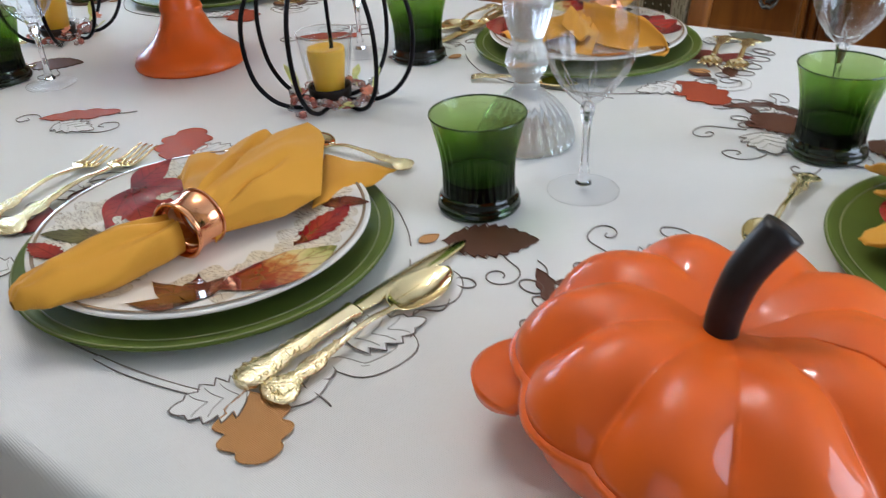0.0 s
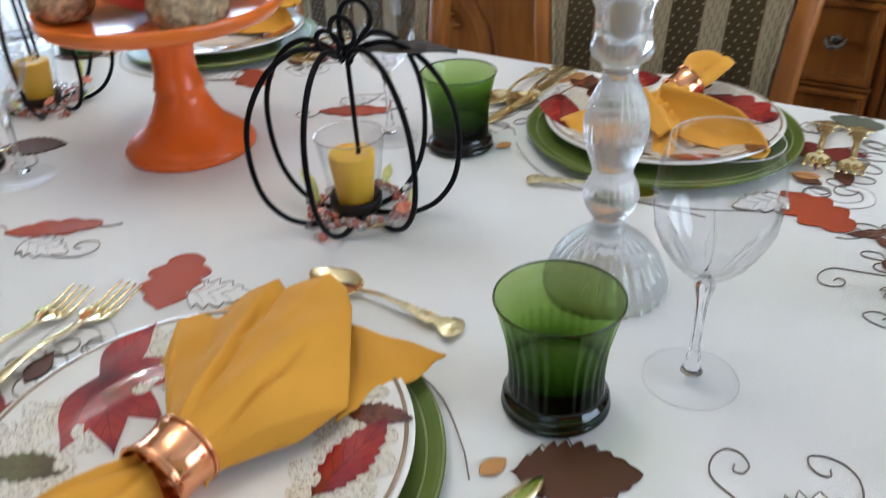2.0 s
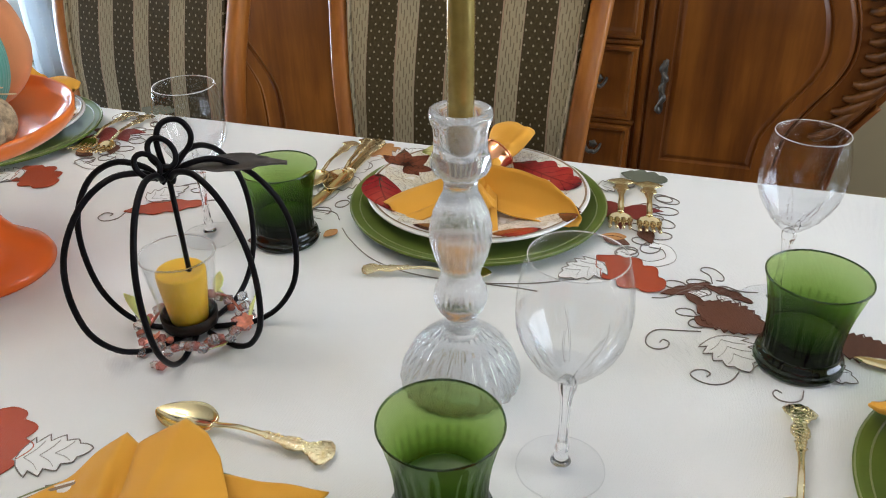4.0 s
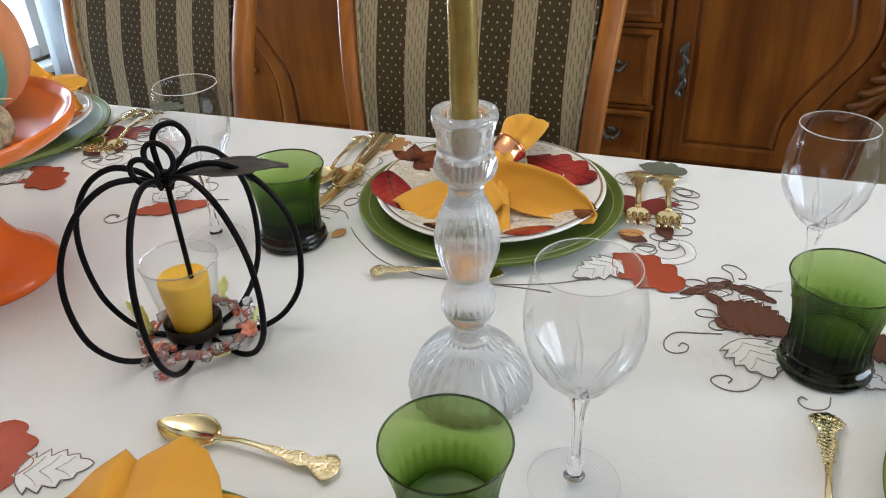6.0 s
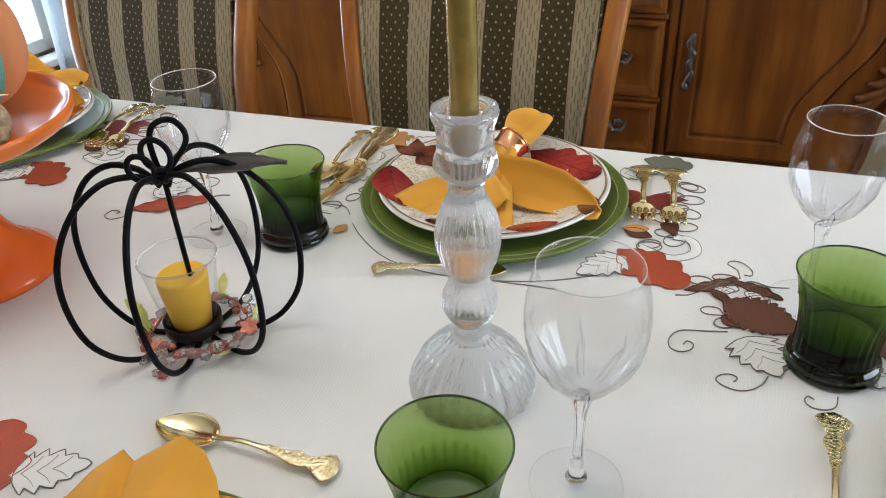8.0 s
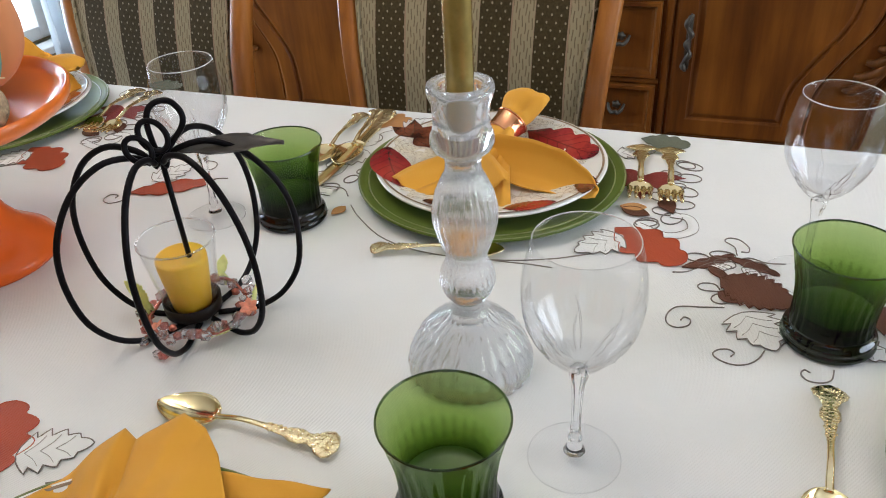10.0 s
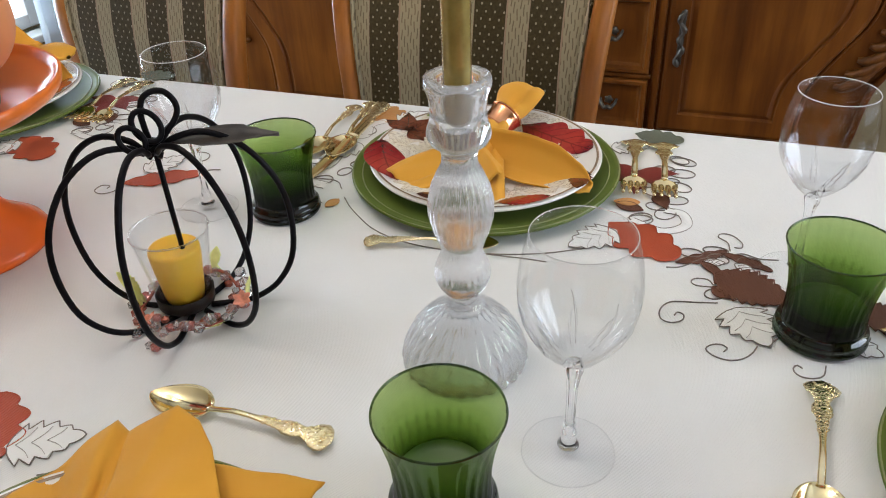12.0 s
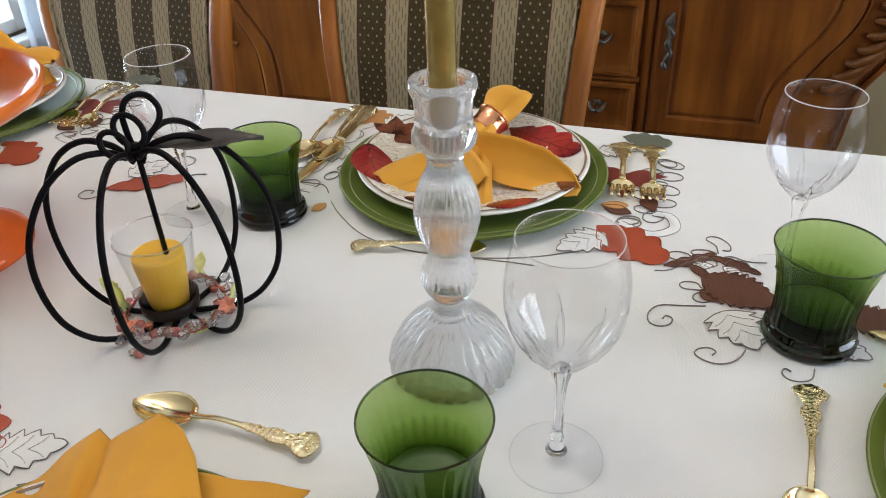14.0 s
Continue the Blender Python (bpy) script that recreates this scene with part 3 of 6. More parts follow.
def patch(m, kind, x, y, angle, length, width, material, bend=0.0):
    """An appliqued leaf with a corded edge."""
    global layer
    layer = (layer + 1) % 9
    z = 0.0012 + 0.00016 * layer
    bm = palm(x, y, angle, length, lambda a, b: z, thick=0.0007) if kind == "palm" else leaf(kind, x, y, angle, length, width, lambda a, b: z, bend=bend, thick=0.0007)
    bm.transform(m)
    ob = part("leaf_applique", bm, "applique_" + material, cloth, smooth=False)
    if kind != "palm":
        a = radians(angle)
        pts = []
        for side in (1, -1):
            for i in range(33):
                s = i / 32 if side > 0 else 1 - i / 32
                w = side * width * half_width(kind, s) + bend * length * s * s
                lx = length * s + (length * 0.05 if kind in ("saw", "jag") else 0)
                pts.append(m @ Vector((x + lx * math.cos(a) - w * math.sin(a), y + lx * math.sin(a) + w * math.cos(a), z)))
        part("leaf_edge", tube(pts, 0.00062, 5, closed=True), "stitch" if material == "white" else "applique_" + material, ob)
    if material == "white":
        for k in (0.3, 0.5, 0.7):
            for side in (1, -1):
                w = side * width * half_width(kind, k) * 0.8
                p = [Vector((length * (k - 0.14), 0, z + 0.0003)), Vector((length * k, w * 0.5, z + 0.0003)), Vector((length * (k + 0.08), w, z + 0.0003))]
                r = Matrix.Translation((x, y, 0)) @ pose(0, 0, 0, 0, 0, angle)
                part("leaf_vein", tube([m @ (r @ q) for q in spline(p, 6)], 0.00032, 4), "thread_pale", ob)
    return ob


def stitch_line(m, ctrl, n=24, r=0.0007):
    pts = [m @ Vector((x, y, 0.0009)) for x, y in ctrl]
    return part("stitched_line", tube(spline(pts, n), r, 5), "stitch", cloth)


def curl(m, x, y, angle, size, hand=1, tail=0.9):
    """A scroll: a stem that winds into a spiral."""
    pts = []
    for i in range(40):
        t = i / 39
        if t < 0.4:
            u = t / 0.4
            px, py = size * tail * (u - 1), size * 0.55 * (-(1 - u) ** 2 * 0.35 - 1 + 0.0)
        else:
            u = (t - 0.4) / 0.6
            rad = size * 0.55 * (1 - 0.78 * u)
            a = -math.pi / 2 + u * 2 * math.pi * 1.15
            px, py = rad * math.cos(a) + size * 0.08 * u, rad * math.sin(a) + size * 0.1 * u
        pts.append((px, hand * py))
    r = Matrix.Translation((x, y, 0)) @ pose(0, 0, 0, 0, 0, angle)
    world_pts = [m @ (r @ Vector((px, py, 0.0009))) for px, py in pts]
    return part("stitched_scroll", tube(world_pts, 0.0007, 5), "stitch", cloth)


def ringlet(m, x, y, a, b, angle):
    """A small corded oval with a cut-out look."""
    r = Matrix.Translation((x, y, 0)) @ pose(0, 0, 0, 0, 0, angle)
    pts = [m @ (r @ Vector((a * math.cos(k * math.pi / 10), b * math.sin(k * math.pi / 10), 0.0009))) for k in range(20)]
    return part("stitched_oval", tube(pts, 0.00078, 5, closed=True), "stitch", cloth)


def ribbon(m, ctrl, width=0.0085, n=40):
    """A raised white band of satin stitch with a thread along each edge."""
    mid = spline([(x, y, 0.0) for x, y in ctrl], n)
    normals = []
    for i in range(n):
        d = mid[min(i + 1, n - 1)] - mid[max(i - 1, 0)]
        normals.append(Vector((-d.y, d.x, 0)).normalized())

    def f(u, v):
        i = min(int(round(u * (n - 1))), n - 1)
        t = 2 * v - 1
        q = mid[i] + normals[i] * (width / 2 * t)
        return m @ Vector((q.x, q.y, 0.0008 + 0.0009 * (1 - t * t)))
    band = part("satin_band", sheet(f, n - 1, 6), "applique_white", cloth)
    for side in (1, -1):
        edge = [m @ (p + q * (side * width / 2) + Vector((0, 0, 0.0009))) for p, q in zip(mid, normals)]
        part("band_thread", tube(edge, 0.00055, 4), "stitch" if side > 0 else "thread_pale", band)
    return band


def place_motif(m, rust, jag):
    """The leaves and scrolls worked round one place setting, whose centre is m and whose diner sits towards -y."""
    patch(m, "oak", *rust, 0.094, 0.033, "rust")
    patch(m, "jag", *jag, 0.062, 0.024, "white")
    patch(m, "saw", 0.152, 0.140, 37, 0.085, 0.029, "brown")
    patch(m, "plain", 0.138, 0.126, 75, 0.022, 0.007, "orange")
    patch(m, "oak", 0.174, -0.100, -30, 0.072, 0.027, "orange")
    patch(m, "jag", 0.178, -0.098, -122, 0.054, 0.024, "white")
    patch(m, "jag", 0.188, -0.020, 62, 0.066, 0.024, "white")
    patch(m, "palm", -0.176, -0.078, 98, 0.062, 0.03, "red")
    patch(m, "oak", -0.146, -0.180, 180, 0.064, 0.022, "grey")
    patch(m, "jag", -0.125, -0.125, 205, 0.050, 0.018, "white")
    for x, y, a, b, t in ((-0.205, 0.035, 0.014, 0.010, 20), (-0.228, 0.012, 0.014, 0.011, 70), (-0.232, -0.022, 0.015, 0.010, 20), (-0.230, -0.055, 0.015, 0.011, -15), (-0.226, -0.090, 0.016, 0.011, 10), (-0.222, -0.122, 0.016, 0.010, -10), (0.186, 0.092, 0.016, 0.012, 50), (0.212, 0.100, 0.010, 0.007, 10), (0.170, 0.060, 0.011, 0.008, 80), (0.165, 0.035, 0.010, 0.008, 40)):
        ringlet(m, x, y, a, b, t)
    curl(m, 0.228, 0.128, -15, 0.034, -1, 1.0)
    stitch_line(m, [(-0.135, 0.155), (-0.11, 0.158), (-0.085, 0.163), (-0.06, 0.166)], 12)
    curl(m, 0.205, -0.055, 190, 0.030, -1, 0.8)
    stitch_line(m, [(-0.165, 0.115), (-0.125, 0.142), (-0.07, 0.165), (0.0, 0.178), (0.06, 0.170), (0.11, 0.140), (0.135, 0.118)])
    stitch_line(m, [(0.165, -0.112), (0.12, -0.127), (0.07, -0.139), (0.0, -0.150), (-0.06, -0.145)])
    ribbon(m, [(0.172, 0.100), (0.200, 0.098), (0.214, 0.074), (0.200, 0.052), (0.206, 0.022), (0.232, 0.006), (0.226, -0.030), (0.200, -0.042), (0.210, -0.074), (0.196, -0.098)], 0.016, 60)
    ribbon(m, [(0.160, -0.116), (0.128, -0.128), (0.085, -0.140), (0.05, -0.145)], 0.006, 24)
    patch(m, "plain", -0.170, 0.010, 170, 0.034, 0.010, "brown")
    patch(m, "plain", -0.196, 0.000, 15, 0.030, 0.008, "orange")
    patch(m, "lance", -0.208, -0.030, 120, 0.040, 0.010, "brown")
    for k in range(6):
        ringlet(m, -0.204 - 0.012 * (k % 2), 0.030 - 0.031 * k, 0.013, 0.009, 35 - 30 * (k % 3))
    ribbon(m, [(-0.196, 0.040), (-0.232, 0.050), (-0.254, 0.030), (-0.246, 0.006), (-0.226, 0.004)], 0.012, 40)
    stitch_line(m, [(0.150, 0.10), (0.168, 0.085), (0.205, 0.088), (0.222, 0.06), (0.205, 0.045), (0.224, 0.02), (0.232, -0.01), (0.222, -0.028), (0.206, -0.038)], 64)


def end_motif(m):
    """Brown leaves, berries and scrolls beside the seat at the table's end; mirrored by m."""
    patch(m, "saw", 0.170, 0.206, -16, 0.078, 0.029, "brown")
    patch(m, "saw", 0.298, 0.196, -4, 0.070, 0.024, "brown")
    patch(m, "oak", 0.134, 0.212, 34, 0.060, 0.0085, "brown", 0.15)
    patch(m, "oak", 0.174, 0.246, -8, 0.054, 0.0075, "brown", -0.12)
    patch(m, "plain", 0.160, 0.222, 20, 0.022, 0.0065, "white")
    patch(m, "plain", 0.190, 0.231, -25, 0.024, 0.007, "white")
    patch(m, "plain", 0.176, 0.182, -30, 0.024, 0.009, "brown")
    patch(m, "plain", 0.158, 0.222, -35, 0.030, 0.006, "brown")
    patch(m, "jag", 0.200, 0.158, -52, 0.058, 0.028, "white")
    patch(m, "jag", 0.285, 0.150, -20, 0.045, 0.020, "white")
    for x, y, a, b, t in ((0.145, 0.236, 0.012, 0.008, 10), (0.168, 0.250, 0.013, 0.007, 10), (0.173, 0.234, 0.011, 0.008, 0), (0.203, 0.240, 0.012, 0.009, 20), (0.180, 0.172, 0.010, 0.008, 40)):
        ringlet(m, x, y, a, b, t)
    stitch_line(m, [(0.185, 0.159), (0.166, 0.152), (0.144, 0.144), (0.137, 0.129), (0.140, 0.115), (0.150, 0.112), (0.159, 0.119), (0.159, 0.128), (0.153, 0.130), (0.151, 0.124)], 44)
    stitch_line(m, [(0.228, 0.108), (0.225, 0.096), (0.218, 0.085), (0.207, 0.079), (0.195, 0.080), (0.187, 0.086), (0.190, 0.094), (0.198, 0.098), (0.204, 0.095), (0.202, 0.089)], 44)
    stitch_line(m, [(0.285, 0.104), (0.284, 0.090), (0.276, 0.083), (0.266, 0.082), (0.260, 0.088), (0.262, 0.095), (0.267, 0.093)], 30)
    stitch_line(m, [(0.176, 0.183), (0.161, 0.180), (0.155, 0.185), (0.159, 0.192), (0.170, 0.194), (0.176, 0.187)], 24)
    stitch_line(m, [(0.182, 0.255), (0.177, 0.270), (0.166, 0.278), (0.169, 0.286), (0.180, 0.286), (0.191, 0.275), (0.192, 0.265), (0.185, 0.263)], 30)
    stitch_line(m, [(0.127, 0.200), (0.141, 0.207), (0.160, 0.231), (0.179, 0.241), (0.194, 0.254), (0.212, 0.251), (0.230, 0.256)], 30)
    stitch_line(m, [(0.236, 0.111), (0.246, 0.128), (0.262, 0.118), (0.27, 0.14), (0.30, 0.13)], 20)


SEATS = {
    "a": pose(-0.081, 0.581, 0),
    "b": pose(-0.114, 1.277, 0, 0, 0, 180),
    "d": pose(-0.930, 0.590, 0, 0, 0, 6),
    "far": pose(-0.918, 1.196, 0, 0, 0, 186),
    "e": pose(0.500, 0.972, 0, 0, 0, 92),
    "f": pose(-1.600, 0.780, 0, 0, 0, -84),
}
for key, rust, jag in (("a", (-0.212, 0.094, 128), (-0.214, 0.124, 36)), ("b", (-0.175, 0.056, 153), (-0.188, 0.068, 52)), ("d", (-0.19, 0.075, 135), (-0.205, 0.1, 40)), ("far", (-0.135, 0.078, 152), (-0.15, 0.09, 52))):
    place_motif(SEATS[key], rust, jag)
mid = pose(0.011, 0.960, 0)
end_motif(mid)
end_motif(pose(0.034, 0.946, 0) @ Matrix.Diagonal((1, -1, 1, 1)))
end_motif(pose(-1.10, 0.835, 0, 0, 0, 6) @ Matrix.Diagonal((-1, 1, 1, 1)))
end_motif(pose(-1.10, 0.835, 0, 0, 0, 6) @ Matrix.Diagonal((-1, -1, 1, 1)))


def single_motif(m):
    patch(m, "oak", -0.050, -0.004, 4, 0.102, 0.019, "rust")
    patch(m, "jag", -0.024, -0.026, -28, 0.062, 0.022, "white")
    stitch_line(m, [(-0.048, -0.003), (-0.058, 0.012), (-0.074, 0.014), (-0.082, 0.002), (-0.074, -0.009), (-0.064, -0.004), (-0.067, 0.002)], 36)
    stitch_line(m, [(0.004, -0.046), (0.020, -0.060), (0.046, -0.064), (0.062, -0.052), (0.058, -0.036), (0.042, -0.034), (0.036, -0.044), (0.044, -0.048)], 36)
    stitch_line(m, [(0.050, -0.002), (0.062, -0.003), (0.074, 0.001)], 8, 0.0009)


single_motif(pose(-0.520, 0.687, 0, 0, 0, 45))
single_motif(pose(-0.495, 1.112, 0, 0, 0, 222) @ Matrix.Diagonal((-1, -1, 1, 1)) @ Matrix.Diagonal((1, -1, 1, 1)))

# ---- chairs ----


def chair(m, label):
    """An upholstered dining chair; its back leans away along +y, its foot is the middle of the seat's back edge."""
    ch = thing("dining_chair", m, label, "chair", "chairs at the table")
    zs = [0.47, 0.56, 0.66, 0.76, 0.86, 0.96, 1.04]

    def post_x(z):
        return 0.190 + 0.082 * max(0.0, z - 0.6)

    def post_y(z):
        return lerp(z, [(0.0, 0.06), (0.47, 0.0), (0.75, 0.045), (1.04, 0.090), (1.2, 0.115)])
    for side in (1, -1):
        def sec(u, v, side=side):
            z = 1.018 * u
            a = 2 * math.pi * v
            c, s = math.cos(a), math.sin(a)
            w = 0.0165 * math.copysign(abs(c) ** 0.5, c)
            d = 0.016 * math.copysign(abs(s) ** 0.5, s)
            return (side * post_x(z) + w, post_y(z) + d, z)
        part("back_post", sheet(sec, 30, 16), "chair_wood", ch)

    def panel(u, v, front):
        z = 0.50 + (0.505 + 0.080 * math.sin(math.pi * v)) * u
        half = post_x(z) - 0.0150
        puff = 0.016 * (math.sin(math.pi * u) * math.sin(math.pi * v)) ** 0.35 if 0 < u < 1 and 0 < v < 1 else 0
        y = post_y(z) + (-(0.006 + puff) if front else 0.012 + puff * 0.5) + 0.02 * math.sin(math.pi * v) * u
        return (-half + 2 * half * v, y, z)
    bm = sheet(lambda u, v: panel(u, v, True), 24, 24)
    sheet(lambda u, v: panel(u, v, False), 24, 24, bm=bm)
    bmesh.ops.remove_doubles(bm, verts=bm.verts, dist=0.0004)
    part("backrest", bm, "stripe_fabric", ch, "striped taupe and cream upholstery with pale dots")

    def welt(side):
        return [(side * (post_x(z) - 0.022), post_y(z) - 0.012, z) for z in [0.5 + 0.53 * i / 20 for i in range(21)]]
    for side in (1, -1):
        part("piping", tube(welt(side), 0.0038, 6), "stripe_fabric", ch)

    def crest(u, v):
        x = -0.282 + 0.564 * u
        k = math.sin(math.pi * u)
        zc = 1.030 + 0.078 * k + 0.012 * math.cos(u * 6 * math.pi) * k
        a = 2 * math.pi * v
        return (x, post_y(1.04) + 0.02 * k + 0.022 * math.cos(a), zc + (0.018 + 0.014 * k) * math.sin(a))
    part("crest_rail", sheet(crest, 40, 14), "chair_wood", ch)
    for side in (1, -1):
        cup = [(0, 0), (0.020, 0.001), (0.034, 0.008), (0.040, 0.018), (0.036, 0.022), (0, 0.024)]
        ear = lathe([(r, z - 0.002) for r, z in cup], 24)
        ear.transform(Matrix.Translation((side * 0.252, post_y(1.02), 1.012)) @ Matrix.Diagonal((1.0, 0.62, 1.0, 1.0)))
        part("crest_ear", ear, "chair_wood", ch, "rounded scroll where the post meets the crest")
    part("crest_carving", tube(spline([(-0.07, 0.1, 1.10), (-0.035, 0.107, 1.125), (0, 0.105, 1.105), (0.035, 0.107, 1.125), (0.07, 0.1, 1.10)], 20), lambda t: 0.004 + 0.008 * math.sin(math.pi * t), 8), "chair_wood", ch)

    def seat(u, v):
        a = 2 * math.pi * v
        rr = 0.5 * (abs(math.cos(a)) ** 6 + abs(math.sin(a)) ** 6) ** (-1 / 6)
        k = math.sin(u * math.pi / 2)
        return (0.45 * rr * k * math.cos(a), -0.235 + 0.44 * rr * k * math.sin(a), 0.50 - 0.045 * (1 - math.cos(u * math.pi / 2)) ** 1.5)
    part("seat", sheet(seat, 12, 40), "stripe_fabric", ch)
    part("seat_frame", box(bmesh.new(), -0.225, -0.45, 0.40, 0.225, -0.02, 0.458, 0.01), "chair_wood", ch, smooth=False)
    for side in (1, -1):
        pts = spline([(side * 0.19, -0.42, 0.40), (side * 0.205, -0.44, 0.3), (side * 0.19, -0.425, 0.15), (side * 0.2, -0.45, 0.03), (side * 0.205, -0.46, 0.0)], 16)
        part("front_leg", tube(pts, lambda t: 0.03 - 0.014 * math.sin(min(1, t * 1.2) * math.pi / 2) + (0.01 if t > 0.92 else 0), 10), "chair_wood", ch)
    return ch


first = chair(pose(-0.268, 1.515, 0, 0, 0, 4), "honey wooden dining chair with a striped upholstered back")
second = copy_thing(first, pose(-0.865, 1.442, 0, 0, 0, -3))

# ---- sideboard ----
SB = thing("sideboard", pose(-0.606, 2.462, -0.047, 0, 0, 7), "large carved brown wooden sideboard with drawers and curved doors", "sideboard")


def flow(x, table):
    """Like lerp, but the curve runs smoothly through the points."""
    for k in range(len(table) - 1):
        (x0, y0), (x1, y1) = table[k], table[k + 1]
        if x <= x1 or k == len(table) - 2:
            t = max(0.0, min(1.0, (x - x0) / (x1 - x0)))
            (xa, ya), (xb, yb) = table[max(k - 1, 0)], table[min(k + 2, len(table) - 1)]
            m0, m1 = (y1 - ya) / (x1 - xa) * (x1 - x0), (yb - y0) / (xb - x0) * (x1 - x0)
            return y0 * (2 * t ** 3 - 3 * t * t + 1) + m0 * (t ** 3 - 2 * t * t + t) + y1 * (3 * t * t - 2 * t ** 3) + m1 * (t ** 3 - t * t)


def side_x(z):
    return flow(z, [(0.0, 0.86), (0.12, 0.90), (0.25, 0.94), (0.34, 0.972), (0.44, 0.985), (0.50, 1.0), (0.60, 1.065), (0.70, 1.118), (0.80, 1.130), (0.9, 1.10), (1.0, 1.10)])


def door_x(z):
    return flow(z, [(0.33, 0.822), (0.40, 0.824), (0.48, 0.836), (0.56, 0.880), (0.64, 0.932), (0.70, 0.952), (0.766, 0.948), (0.82, 0.934), (0.868, 0.910), (0.91, 0.872)])


NARROW = 0.13     # the left door and wing sit this much nearer the middle than the right ones


def body_front():
    bm = bmesh.new()
    n = 40
    rows = []
    for i in range(n + 1):
        z = 0.047 + 0.953 * i / n
        x = side_x(z)
        rows.append([bm.verts.new(p) for p in ((-x + NARROW, 0.5, z), (-x + NARROW + 0.01, 0.0, z), (x - 0.01, 0.0, z), (x, 0.5, z))])
    for a, b in zip(rows, rows[1:]):
        for k in range(3):
            bm.faces.new((a[k], a[k + 1], b[k + 1], b[k]))
        bm.faces.new((a[3], a[0], b[0], b[3]))
    bm.faces.new(rows[0])
    bm.faces.new(rows[-1])
    part("body", bm, "sideboard_wood", SB, smooth=False)


body_front()
part("top", box(bmesh.new(), -1.07, -0.05, 1.001, 1.15, 0.52, 1.04, 0.012, 3), "sideboard_wood", SB)
part("top_moulding", box(bmesh.new(), -0.85, -0.03, 0.935, 0.925, -0.001, 0.985, 0.01, 3), "sideboard_wood", SB)
part("base_moulding", box(bmesh.new(), -0.85, -0.03, 0.255, 0.935, -0.001, 0.30, 0.012, 3), "sideboard_wood", SB)
part("base_moulding", box(bmesh.new(), -0.85, -0.018, 0.301, 0.925, -0.001, 0.318, 0.006, 2), "sideboard_wood", SB)


def outline(sign, lo, x_in, x_out, top, inset=0.0):
    """The curved outline of a door, as points in x and z."""
    pts = [(x_in + inset, lo + inset), (x_in + inset, top - inset)]
    n = 72
    for i in range(n + 1):
        z = top - inset - (top - lo - 2 * inset) * i / n
        pts.append((x_out(z) - inset, z))
    return [(sign * x, z) for x, z in pts]


def door(sign):
    d = part("door", bmesh.new(), "sideboard_wood", SB)
    d.matrix_local = pose(NARROW if sign < 0 else 0, 0, 0)
    rings = [(0.0, -0.001), (0.0, -0.010), (0.004, -0.016), (0.012, -0.019), (0.050, -0.019), (0.053, -0.014), (0.057, -0.012), (0.061, -0.014), (0.070, -0.0185), (0.110, -0.020)]
    bm = bmesh.new()
    loops = []
    for inset, y in rings:
        loops.append([bm.verts.new((x, y, z)) for x, z in outline(sign, 0.33 if sign > 0 else 0.27, 0.480, door_x, 0.905, inset)])
    for a, b in zip(loops, loops[1:]):
        for k in range(len(a)):
            l = (k + 1) % len(a)
            bm.faces.new((a[k], a[l], b[l], b[k]))
    bm.faces.new(loops[-1])
    bmesh.ops.recalc_face_normals(bm, faces=bm.faces)
    bm.to_mesh(d.data)
    bm.free()
    x = sign * 0.516
    plate_pts = [(x, -0.023, 0.515), (x - 0.008, -0.025, 0.535), (x + 0.006, -0.027, 0.562), (x - 0.004, -0.028, 0.588), (x + 0.006, -0.028, 0.612), (x - 0.008, -0.027, 0.636), (x + 0.004, -0.024, 0.664)]
    part("handle", tube(spline(plate_pts, 40), lambda t: 0.0036 + 0.0044 * abs(math.sin(t * 16)), 8), "antique_pull", d, "ornate antique metal pull")
    part("handle_plate", box(bmesh.new(), x - 0.007, -0.0225, 0.52, x + 0.007, -0.0195, 0.66, 0.001), "antique_pull", d)
    return d


for sign in (1, -1):
    door(sign)
    shift = NARROW if sign < 0 else 0
    part("stile", box(bmesh.new(), shift + sign * 0.464 - 0.010, -0.014, 0.32, shift + sign * 0.464 + 0.010, -0.001, 0.93, 0.005), "sideboard_wood", SB)


def drawer(z0, z1):
    bm = bmesh.new()
    rings = [(0.0, -0.001), (0.0, -0.020), (0.004, -0.026), (0.012, -0.026), (0.018, -0.012), (0.026, -0.009), (0.04, -0.008)]
    loops = []
    for i, y in rings:
        loops.append([bm.verts.new(p) for p in ((NARROW - 0.444 + i, y, z0 + i), (0.444 - i, y, z0 + i), (0.444 - i, y, z1 - i), (NARROW - 0.444 + i, y, z1 - i))])
    for a, b in zip(loops, loops[1:]):
        for k in range(4):
            l = (k + 1) % 4
            bm.faces.new((a[k], a[l], b[l], b[k]))
    bm.faces.new(loops[-1])
    d = part("drawer", bm, "sideboard_wood", SB, smooth=False)
    zc = (z0 + z1) / 2
    for x in (NARROW - 0.345, 0.345):
        pts = [(x - 0.022, -0.012, zc + 0.010), (x - 0.018, -0.024, zc), (x - 0.008, -0.030, zc - 0.010), (x, -0.031, zc - 0.007), (x + 0.008, -0.030, zc - 0.010), (x + 0.018, -0.024, zc), (x + 0.022, -0.012, zc + 0.010)]
        part("pull", tube(spline(pts, 24), lambda t: 0.0032 + 0.0028 * math.sin(math.pi * t), 8), "antique_pull", d, "ornate antique metal pull")
        part("pull_plate", lathe([(0, -0.002), (0.013, -0.002), (0.011, 0.002), (0, 0.003)], 20, lambda a, i: 0.7 + 0.3 * abs(math.cos(2.5 * a))), "antique_pull", d).matrix_local = pose(x, -0.011, zc + 0.006, 90, 0, 0)


